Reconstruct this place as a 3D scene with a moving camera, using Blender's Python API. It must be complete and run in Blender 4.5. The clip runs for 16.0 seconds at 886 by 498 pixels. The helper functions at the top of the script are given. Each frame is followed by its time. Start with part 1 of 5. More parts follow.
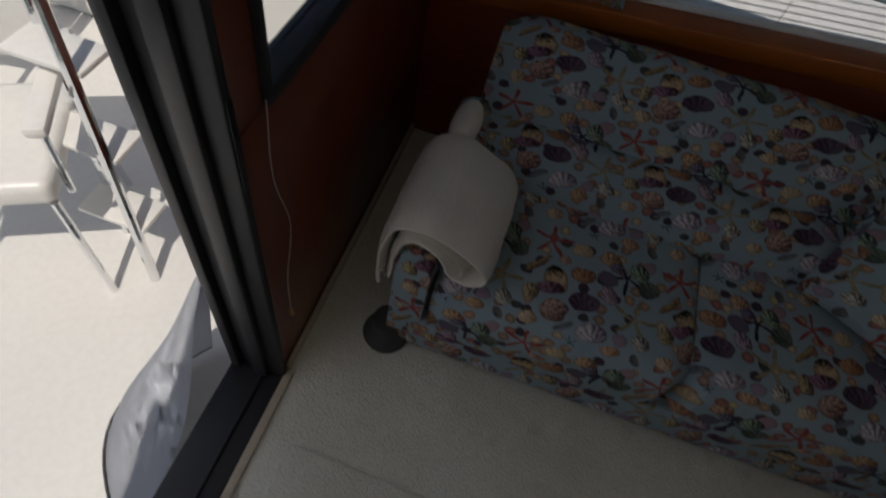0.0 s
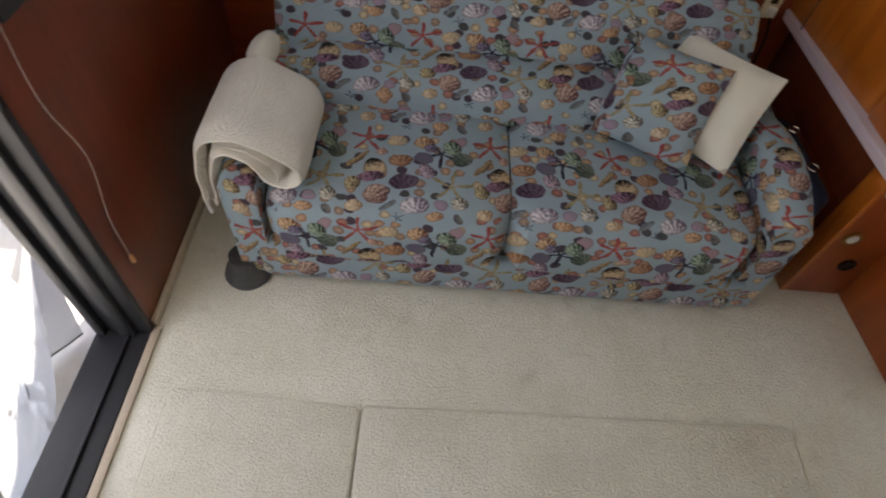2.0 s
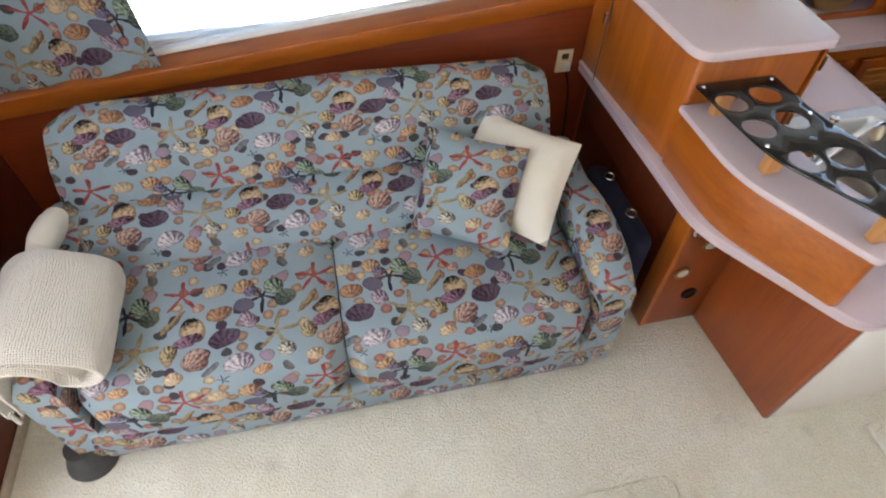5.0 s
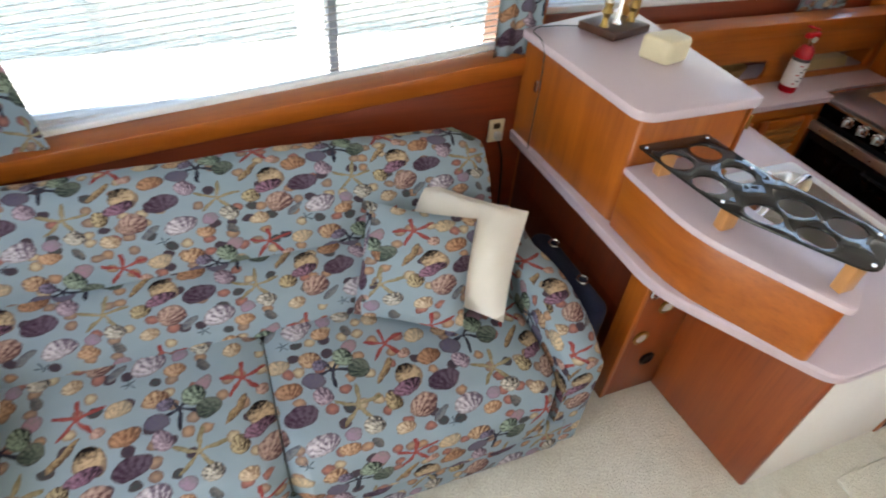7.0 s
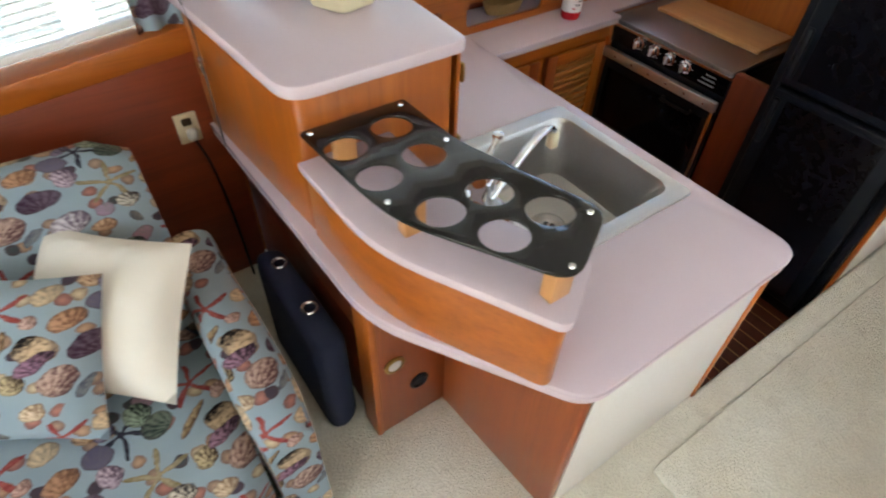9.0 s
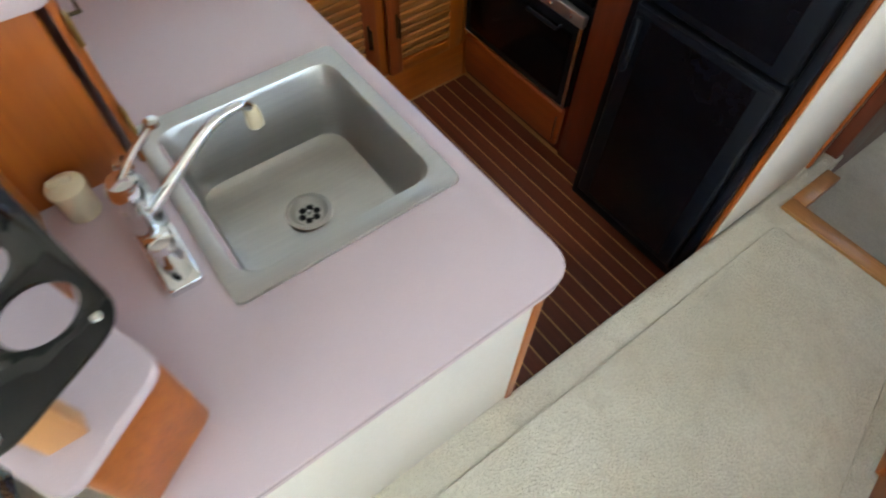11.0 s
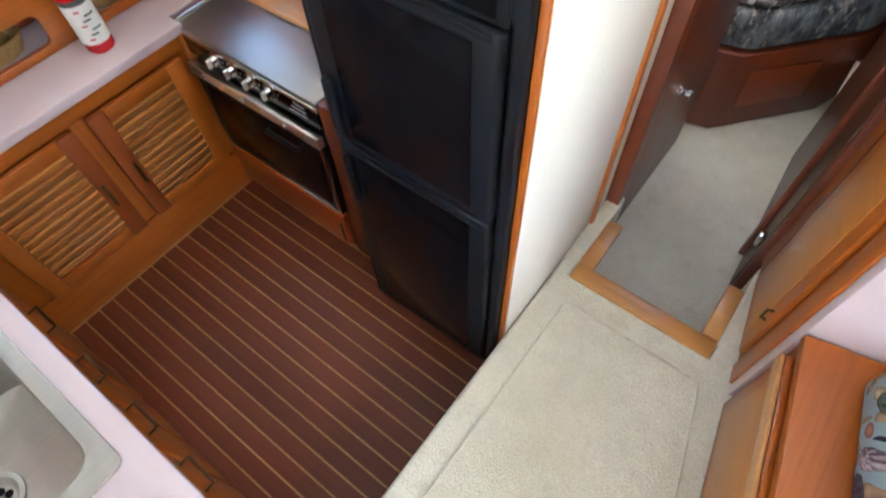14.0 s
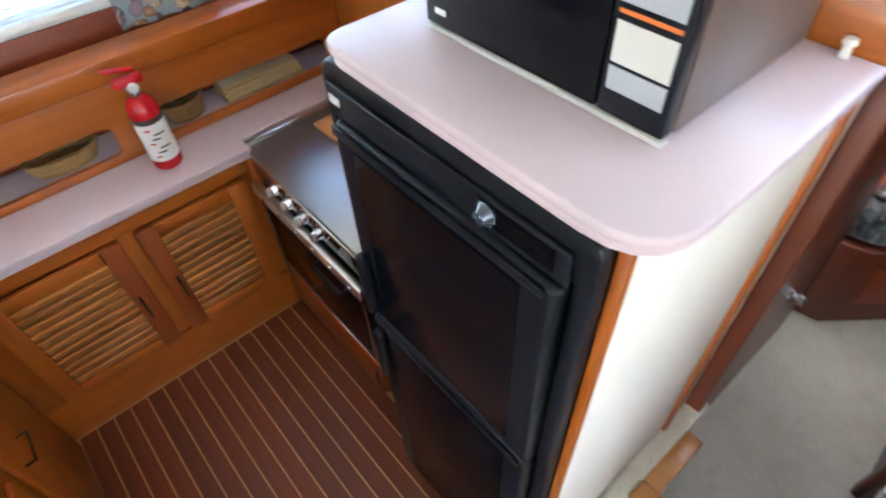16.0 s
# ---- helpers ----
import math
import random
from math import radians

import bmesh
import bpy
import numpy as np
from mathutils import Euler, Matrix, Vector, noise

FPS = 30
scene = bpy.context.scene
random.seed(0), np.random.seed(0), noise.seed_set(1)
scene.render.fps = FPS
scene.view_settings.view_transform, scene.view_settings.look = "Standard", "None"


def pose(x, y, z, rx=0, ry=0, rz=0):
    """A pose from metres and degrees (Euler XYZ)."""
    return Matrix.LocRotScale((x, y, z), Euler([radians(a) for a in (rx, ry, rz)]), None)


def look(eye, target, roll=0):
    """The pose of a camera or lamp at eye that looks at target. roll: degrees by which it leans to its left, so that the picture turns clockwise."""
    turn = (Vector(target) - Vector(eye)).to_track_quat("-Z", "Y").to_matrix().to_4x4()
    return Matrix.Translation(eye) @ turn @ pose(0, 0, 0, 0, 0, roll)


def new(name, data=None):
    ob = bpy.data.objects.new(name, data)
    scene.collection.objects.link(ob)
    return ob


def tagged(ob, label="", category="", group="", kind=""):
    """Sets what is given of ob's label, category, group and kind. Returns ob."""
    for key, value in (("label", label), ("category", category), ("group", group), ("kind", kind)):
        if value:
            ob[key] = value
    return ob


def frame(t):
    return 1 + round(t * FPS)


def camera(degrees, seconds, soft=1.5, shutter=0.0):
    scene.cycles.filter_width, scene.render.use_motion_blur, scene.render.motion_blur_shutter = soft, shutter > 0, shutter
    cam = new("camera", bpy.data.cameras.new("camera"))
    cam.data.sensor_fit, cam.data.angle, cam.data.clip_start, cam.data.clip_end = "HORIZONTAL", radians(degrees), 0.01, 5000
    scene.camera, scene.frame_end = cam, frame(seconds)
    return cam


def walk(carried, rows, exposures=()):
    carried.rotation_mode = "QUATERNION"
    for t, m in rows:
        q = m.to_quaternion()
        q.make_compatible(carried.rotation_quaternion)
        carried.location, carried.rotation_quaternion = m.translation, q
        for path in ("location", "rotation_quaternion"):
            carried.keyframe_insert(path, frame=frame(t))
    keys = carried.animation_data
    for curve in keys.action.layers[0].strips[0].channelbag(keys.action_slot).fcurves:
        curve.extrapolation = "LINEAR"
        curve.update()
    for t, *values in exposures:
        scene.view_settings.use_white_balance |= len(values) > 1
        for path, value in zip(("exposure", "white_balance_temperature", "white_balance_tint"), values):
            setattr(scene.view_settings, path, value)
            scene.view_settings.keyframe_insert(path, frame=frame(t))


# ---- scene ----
cam = camera(76.0, 16.0, 2.0, 0.5)
PATH = [
    (0, (0.42, -0.352, 1.646), (0.307, 0.799, 0.015), 14.6),
    (0.5, (0.554, -0.483, 1.588), (0.443, 0.659, -0.05), 12.7),
    (1, (0.593, -0.582, 1.561), (0.602, 0.593, -0.057), 12.9),
    (1.5, (0.674, -0.608, 1.574), (0.729, 0.584, -0.031), 10.5),
    (2, (0.785, -0.611, 1.589), (0.871, 0.594, -0.005), 7.8),
    (2.5, (0.89, -0.602, 1.601), (1.022, 0.603, 0.01), 5.6),
    (3, (1.006, -0.569, 1.62), (1.193, 0.617, 0.021), 3.1),
    (3.5, (1.079, -0.531, 1.626), (1.332, 0.645, 0.028), 2.1),
    (4, (1.135, -0.498, 1.671), (1.407, 0.678, 0.076), 1.3),
    (4.5, (1.138, -0.451, 1.727), (1.424, 0.763, 0.164), 1.3),
    (4.7, (1.131, -0.425, 1.751), (1.42, 0.801, 0.197), 1.3),
    (7, (1.068, -0.267, 1.641), (1.686, 1.086, 0.304), 5.3),
    (7.5, (1.226, -0.193, 1.576), (2.087, 1.035, 0.252), 5.5),
    (8, (1.401, -0.16, 1.554), (2.302, 1.013, 0.207), 5.0),
    (8.2, (1.475, -0.166, 1.543), (2.359, 1.013, 0.191), 4.3),
    (10.5, (2.261, -0.155, 1.431), (3.023, 0.74, -0.188), 2.9),
    (11, (2.469, -0.16, 1.422), (3.15, 0.703, -0.249), 1.7),
    (11.5, (2.721, -0.137, 1.406), (3.353, 0.677, -0.308), -1.4),
    (12, (2.939, -0.131, 1.417), (3.503, 0.533, -0.383), -4.5),
    (12.5, (3.052, -0.179, 1.421), (3.61, 0.429, -0.4), -7.2),
    (13, (3.091, -0.194, 1.472), (3.676, 0.382, -0.351), -7.3),
    (13.5, (3.104, -0.197, 1.524), (3.775, 0.416, -0.257), -5.4),
    (14, (3.11, -0.191, 1.559), (3.923, 0.499, -0.133), -3.4),
    (14.5, (3.153, -0.186, 1.57), (4.032, 0.562, -0.063), -3.3),
    (15, (3.213, -0.155, 1.563), (4.136, 0.647, -0.019), -3.3),
    (15.5, (3.305, -0.094, 1.546), (4.242, 0.806, 0.025), -3.4),
    (16, (3.375, -0.039, 1.521), (4.204, 1.009, 0.033), -3.4),
]
walk(cam, [(t, look(eye, target, roll)) for t, eye, target, roll in PATH],
     [(0, -1.0, 6900, 12), (0.5, -0.5, 7100, 13), (1.0, 0.2, 7300, 14), (1.5, 0.9, 7500, 14), (2.0, 1.4, 7500, 14), (2.5, 1.8, 7500, 14), (3.0, 2.1, 7450, 14), (3.5, 2.3, 7350, 14),
      (4.5, 2.45, 7250, 13), (7, 2.5, 7200, 11), (8, 2.6, 7300, 10), (10.5, 2.8, 6900, 4), (11.5, 2.85, 6800, 2), (12.5, 3.15, 6700, 2), (13.5, 3.6, 6700, 5), (15, 3.6, 6700, 6), (16, 3.4, 6500, 6)])

# ---- world and light ----
world = bpy.data.worlds.new("world")
scene.world = world
world.use_nodes = True
wn = world.node_tree.nodes
sky = wn.new("ShaderNodeTexSky")
sky.sky_type, sky.sun_disc = "NISHITA", False
sky.sun_elevation, sky.sun_rotation = radians(62), radians(170)
world.node_tree.links.new(sky.outputs[0], wn["Background"].inputs[0])
wn["Background"].inputs[1].default_value = 0.15

sun = new("sun", bpy.data.lights.new("sun", "SUN"))
sun.data.energy, sun.data.angle, sun.data.color = 5.0, radians(0.5), (1.0, 0.96, 0.9)
sun.matrix_world = look((1.0, -6, 11), (0, 0, 0))


def window_light(name, eye, target, w, h, watts):
    """The sky's light, standing in a window's opening."""
    lamp = new(name, bpy.data.lights.new(name, "AREA"))
    lamp.data.shape, lamp.data.size, lamp.data.size_y, lamp.data.energy = "RECTANGLE", w, h, watts
    lamp.data.color = (1.0, 0.965, 0.90)
    lamp.matrix_world = look(eye, target)
    return lamp


window_light("window_light_port", (1.1, 1.47, 1.30), (1.1, 0.0, 0.8), 1.7, 0.8, 0.08)
window_light("window_light_galley", (3.1, 1.735, 1.35), (3.1, 0.2, 0.4), 1.5, 0.9, 0.05)
window_light("window_light_starboard", (1.2, -1.66, 1.30), (1.2, 0.4, 0.5), 2.2, 0.8, 0.06)
window_light("window_light_helm", (3.3, -1.66, 1.30), (3.3, 0.4, 0.2), 1.7, 0.8, 0.3)
window_light("window_light_forward", (4.42, -0.65, 1.52), (3.7, -0.2, 0.0), 1.8, 0.45, 0.2)
window_light("window_light_door", (-0.16, -0.14, 0.95), (1.5, -0.1, 0.1), 0.55, 1.7, 1.8)


# ---- materials ----
def material(name, base=(0.5, 0.5, 0.5), rough=0.5, metal=0.0, coat=0.0, spec=0.5):
    m = bpy.data.materials.new(name)
    m.use_nodes = True
    b = m.node_tree.nodes["Principled BSDF"]
    b.inputs["Base Color"].default_value = (*base, 1)
    b.inputs["Roughness"].default_value = rough
    b.inputs["Metallic"].default_value = metal
    b.inputs["Coat Weight"].default_value = coat
    b.inputs["Specular IOR Level"].default_value = spec
    return m


class Graph:
    """Short hand for a material's nodes."""
    def __init__(self, m):
        self.t, self.b = m.node_tree, m.node_tree.nodes["Principled BSDF"]

    def n(self, kind, **sets):
        node = self.t.nodes.new("ShaderNode" + kind)
        for k, v in sets.items():
            if k == "operation":
                node.operation = v
            elif k == "blend":
                node.blend_type = v
            elif k == "dims":
                node.voronoi_dimensions = v
            elif k == "feature":
                node.feature = v
        return node

    def put(self, node, key, v):
        if isinstance(v, (int, float, tuple)):
            node.inputs[key].default_value = v
        else:
            self.t.links.new(v, node.inputs[key])

    def math(self, op, a, b=0.0, c=0.0):
        node = self.n("Math", operation=op)
        for i, v in enumerate((a, b, c)):
            self.put(node, i, v)
        return node.outputs[0]

    def mix(self, f, a, b, blend="MIX"):
        node = self.n("MixRGB", blend=blend)
        for i, v in enumerate((f, a, b)):
            self.put(node, i, v)
        return node.outputs[0]

    def noise(self, co, scale, detail=4.0, rough=0.55):
        node = self.n("TexNoise")
        self.put(node, "Vector", co)
        node.inputs["Scale"].default_value, node.inputs["Detail"].default_value, node.inputs["Roughness"].default_value = scale, detail, rough
        return node.outputs["Fac"]

    def coords(self, scale=(1, 1, 1), which="Object", rot=(0, 0, 0)):
        c, mp = self.n("TexCoord"), self.n("Mapping")
        self.put(mp, "Vector", c.outputs[which])
        mp.inputs["Scale"].default_value, mp.inputs["Rotation"].default_value = scale, rot
        return mp.outputs[0]

    def ramp(self, f, lo, hi):
        node = self.n("MapRange")
        self.put(node, 0, f)
        node.inputs[1].default_value, node.inputs[2].default_value = lo, hi
        return node.outputs[0]

    def bump(self, h, strength, dist):
        node = self.n("Bump")
        self.put(node, "Height", h)
        node.inputs["Strength"].default_value, node.inputs["Distance"].default_value = strength, dist
        self.t.links.new(node.outputs[0], self.b.inputs["Normal"])

    def colour(self, c):
        self.put(self.b, "Base Color", c)

    def rough(self, r):
        self.put(self.b, "Roughness", r)


def c4(*rgb):
    return (*rgb, 1.0)


def wood(name, light, dark, along="z", rough=0.35, coat=0.25, scale=1.0, vary=0.0):
    """Stained, varnished wood with long grain along one axis."""
    m = material(name, light, rough, coat=coat)
    g = Graph(m)
    s = {"x": (1.2, 26, 26), "y": (26, 1.2, 26), "z": (26, 26, 1.2)}[along]
    co = g.coords(tuple(v * scale for v in s))
    warp = g.noise(g.coords((2, 2, 2)), 1.6, 3)
    grain = g.noise(co, 1.0, 7, 0.65)
    fine = g.noise(g.coords(tuple(v * 5 * scale for v in s)), 1.0, 3)
    f = g.math("ADD", g.math("MULTIPLY", grain, 0.75), g.math("MULTIPLY", warp, 0.35))
    col = g.mix(g.ramp(f, 0.34, 0.74), c4(*dark), c4(*light))
    col = g.mix(g.math("MULTIPLY", g.ramp(fine, 0.52, 0.8), 0.35), col, c4(*(v * 0.45 for v in dark)))
    if vary:
        info = g.n("ObjectInfo")
        hsv = g.n("HueSaturation")
        g.put(hsv, "Color", col)
        g.put(hsv, "Value", g.math("MULTIPLY_ADD", info.outputs["Random"], vary, 1 - vary / 2))
        col = hsv.outputs[0]
    g.colour(col)
    g.rough(g.math("MULTIPLY_ADD", grain, 0.25, rough - 0.1))
    g.bump(g.math("ADD", fine, grain), 0.12, 0.002)
    return m


OAK = wood("honey_oak", (0.47, 0.128, 0.013), (0.285, 0.062, 0.005))
OAK_X = wood("honey_oak_x", (0.47, 0.128, 0.013), (0.285, 0.062, 0.005), "x")
OAK_Y = wood("honey_oak_y", (0.47, 0.128, 0.013), (0.285, 0.062, 0.005), "y")
DRAWER_OAK = wood("drawer_oak", (0.40, 0.085, 0.014), (0.24, 0.042, 0.007), "y")
REDOAK = wood("red_oak", (0.33, 0.074, 0.013), (0.20, 0.036, 0.007))
RIM = wood("rim_oak", (0.52, 0.25, 0.075), (0.38, 0.15, 0.038), "y")
SLAT = wood("louver_oak", (0.50, 0.20, 0.045), (0.36, 0.12, 0.022), "x", vary=0.3)
MAHOGANY = wood("mahogany", (0.27, 0.048, 0.012), (0.16, 0.024, 0.006), "x", 0.4)
MAHOGANY_Z = wood("mahogany_z", (0.19, 0.036, 0.010), (0.10, 0.016, 0.005), "z", 0.4)
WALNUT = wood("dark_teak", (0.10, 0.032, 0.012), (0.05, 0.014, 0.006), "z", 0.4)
TEAK = wood("teak_plank", (0.19, 0.038, 0.011), (0.085, 0.015, 0.005), "y", 0.5, coat=0.05, vary=0.3)
HOLLY = wood("holly_strip", (0.56, 0.31, 0.12), (0.40, 0.19, 0.06), "y", 0.4)
BIRCH = wood("pale_trim", (0.60, 0.30, 0.11), (0.42, 0.17, 0.05), "z")
CUTTING = wood("cutting_board", (0.62, 0.33, 0.13), (0.48, 0.2, 0.07), "y")


def carpet():
    m = material("cream_carpet", (0.6, 0.54, 0.44), 0.95, spec=0.15)
    g = Graph(m)
    co = g.coords()
    tuft = g.n("TexVoronoi")
    g.put(tuft, "Vector", co)
    tuft.inputs["Scale"].default_value = 170
    curl = g.noise(co, 120, 5, 0.7)
    lay = g.noise(co, 24, 3, 0.6)
    wear = g.noise(co, 2.6, 5, 0.6)
    spots = g.noise(co, 11, 3, 0.5)
    h = g.math("ADD", g.math("SUBTRACT", curl, g.math("MULTIPLY", tuft.outputs["Distance"], 0.55)), g.math("MULTIPLY", lay, 0.5))
    col = g.mix(g.ramp(wear, 0.3, 0.72), c4(0.70, 0.655, 0.53), c4(0.88, 0.86, 0.75))
    col = g.mix(g.math("MULTIPLY", g.ramp(spots, 0.6, 0.75), 0.35), col, c4(0.50, 0.45, 0.34))
    # Pile shade put into the colour: darker where the tuft height is low.
    col = g.mix(g.math("MULTIPLY", g.ramp(h, 0.62, 0.34), 0.20), col, c4(0.44, 0.40, 0.31))
    g.colour(col)
    g.bump(h, 0.65, 0.009)
    return m


CARPET = carpet()


def speckled(name, base, other, rough, scale=220.0, bump=0.0, spec=0.5):
    m = material(name, base, rough, spec=spec)
    g = Graph(m)
    co = g.coords()
    a, b = g.noise(co, scale, 2), g.noise(co, 3.0, 4)
    f = g.math("ADD", g.math("MULTIPLY", g.ramp(a, 0.4, 0.65), 0.5), g.math("MULTIPLY", g.ramp(b, 0.1, 0.9), 0.5))
    g.colour(g.mix(f, c4(*base), c4(*other)))
    g.rough(g.math("MULTIPLY_ADD", b, 0.06, rough - 0.03))
    if bump:
        g.bump(a, bump, 0.003)
    return m


PINK = material("pink_laminate", (0.59, 0.485, 0.515), 0.26)
g = Graph(PINK)
g.colour(g.mix(g.ramp(g.noise(g.coords(), 420, 2), 0.35, 0.7), c4(0.60, 0.492, 0.524), c4(0.572, 0.466, 0.499)))
PINK_EDGE = speckled("pink_edge", (0.56, 0.44, 0.465), (0.51, 0.40, 0.425), 0.4)
VINYL = speckled("white_vinyl", (0.74, 0.71, 0.65), (0.68, 0.65, 0.58), 0.6, 160, 0.25)
HEADLINER = speckled("white_headliner", (0.78, 0.76, 0.72), (0.72, 0.70, 0.66), 0.8, 120, 0.2)
GELCOAT = speckled("white_gelcoat", (0.80, 0.79, 0.75), (0.74, 0.73, 0.70), 0.35, 40)
ALUMINIUM = speckled("dark_bronze_frame", (0.022, 0.022, 0.026), (0.014, 0.014, 0.017), 0.55, 80)
BLIND = speckled("white_blind", (0.80, 0.80, 0.78), (0.76, 0.76, 0.74), 0.45, 20)
STRIP = speckled("cream_strip", (0.55, 0.46, 0.35), (0.45, 0.37, 0.28), 0.6, 60)
IVORY = speckled("ivory_plastic", (0.72, 0.63, 0.43), (0.68, 0.59, 0.40), 0.4, 60)
WHITE = speckled("white_plastic", (0.78, 0.77, 0.73), (0.72, 0.71, 0.67), 0.4, 60)
BLACK = speckled("black_plastic", (0.006, 0.008, 0.012), (0.004, 0.005, 0.008), 0.36, 300, 0.15, 0.25)
BLACK_PANEL = speckled("black_gloss_panel", (0.005, 0.005, 0.007), (0.003, 0.003, 0.004), 0.18, 30, 0, 0.16)
ACRYLIC = speckled("black_acrylic", (0.008, 0.008, 0.009), (0.006, 0.006, 0.006), 0.06, 30)
GREY_FOOT = speckled("grey_rubber", (0.055, 0.052, 0.05), (0.035, 0.033, 0.032), 0.6, 60)
RED = speckled("red_enamel", (0.55, 0.012, 0.02), (0.48, 0.010, 0.018), 0.25, 30)
PAPER = speckled("label_paper", (0.75, 0.74, 0.72), (0.70, 0.68, 0.66), 0.6, 60)
INK = material("dark_print", (0.05, 0.05, 0.05), 0.6)
NAVY = speckled("navy_canvas", (0.012, 0.018, 0.05), (0.008, 0.012, 0.035), 0.9, 300, 0.4)
CANVAS = speckled("white_canvas", (0.62, 0.64, 0.68), (0.55, 0.57, 0.62), 0.8, 200, 0.3)
BRASS = material("aged_brass", (0.35, 0.22, 0.07), 0.35, 1.0)
BRONZE = material("antique_bronze", (0.09, 0.065, 0.04), 0.4, 1.0)
CHROME = material("chrome", (0.78, 0.79, 0.80), 0.08, 1.0)
WAX = speckled("ivory_wax", (0.80, 0.74, 0.58), (0.76, 0.69, 0.52), 0.5, 40)
STRIPE_GREY = material("panel_grey", (0.36, 0.37, 0.40), 0.5)
ORANGE = material("orange_line", (0.7, 0.16, 0.03), 0.5)
PLUG = material("pale_plastic", (0.55, 0.53, 0.50), 0.4)
CONCRETE = speckled("pale_concrete", (0.66, 0.65, 0.62), (0.52, 0.51, 0.49), 0.9, 14, 0.3)


def steel(name, along, grey=1.0):
    m = material(name, (0.55, 0.55, 0.54), 0.28, 1.0)
    g = Graph(m)
    s = {"x": (4, 160, 160), "y": (160, 4, 160)}[along]
    n = g.noise(g.coords(s), 1.0, 4)
    g.rough(g.math("MULTIPLY_ADD", n, 0.22, 0.27))
    g.colour(g.mix(n, c4(0.74 * grey, 0.73 * grey, 0.71 * grey), c4(0.88 * grey, 0.87 * grey, 0.84 * grey)))
    g.bump(n, 0.05, 0.001)
    return m


STEEL = steel("brushed_steel", "x", 1.08)
LID_STEEL = steel("dull_lid_steel", "y", 0.42)
SINK_STEEL = steel("strainer_steel", "x", 0.7)
STEEL_Y = steel("brushed_steel_y", "y")


def glass():
    m = bpy.data.materials.new("window_glass")
    m.use_nodes = True
    t = m.node_tree
    b = t.nodes["Principled BSDF"]
    b.inputs["Base Color"].default_value = (0.97, 0.98, 0.98, 1)
    b.inputs["Transmission Weight"].default_value = 1.0
    b.inputs["Roughness"].default_value = 0.0
    b.inputs["IOR"].default_value = 1.02
    return m


GLASS = glass()
KNOB_GLASS = material("clear_knob", (0.16, 0.20, 0.25), 0.08, 0.7)


def weave(name, base, dark, scale, bump, crease=0.0):
    m = material(name, base, 0.9, spec=0.2)
    g = Graph(m)
    co = g.coords((scale, scale, scale * 1.6))
    v = g.n("TexVoronoi")
    g.put(v, "Vector", co)
    v.inputs["Scale"].default_value, v.inputs["Randomness"].default_value = 1.0, 0.35
    n = g.noise(g.coords(), 14, 4)
    g.colour(g.mix(g.math("MULTIPLY", v.outputs["Distance"], 0.75), g.mix(n, c4(*base), c4(*(x * 0.9 for x in base))), c4(*dark)))
    fold = g.math("MULTIPLY", g.noise(g.coords((9, 16, 9)), 1.0, 3, 0.45), crease)
    g.bump(g.math("ADD", fold, g.math("SUBTRACT", 1.0, v.outputs["Distance"])), bump, 0.006)
    return m


KNIT = weave("cream_knit", (0.86, 0.81, 0.73), (0.70, 0.64, 0.55), 190, 0.9)
IVORY_CLOTH = weave("ivory_cloth", (0.82, 0.775, 0.68), (0.72, 0.67, 0.57), 500, 0.35, 9.0)
WICKER = weave("wicker", (0.50, 0.31, 0.13), (0.16, 0.08, 0.03), 110, 0.9)


def mottled(name, tones, scale, rough, bump):
    """A dark printed cloth: cloudy patches of several tones with creases."""
    m = material(name, tones[0], rough)
    g = Graph(m)
    co = g.coords((1, 1.8, 1))
    a, b = g.noise(co, scale, 5, 0.65), g.noise(co, scale * 2.3, 3, 0.6)
    col = g.mix(g.ramp(a, 0.42, 0.60), c4(*tones[0]), c4(*tones[1]))
    g.colour(g.mix(g.ramp(b, 0.56, 0.66), col, c4(*tones[2])))
    g.bump(g.math("ADD", a, b), bump, 0.03)
    return m


QUILT = mottled("dark_quilt", ((0.03, 0.032, 0.04), (0.16, 0.18, 0.20), (0.30, 0.27, 0.24)), 9, 0.8, 0.5)
FILM = mottled("creased_film", ((0.035, 0.03, 0.03), (0.07, 0.065, 0.065), (0.22, 0.21, 0.21)), 5, 0.18, 1.0)

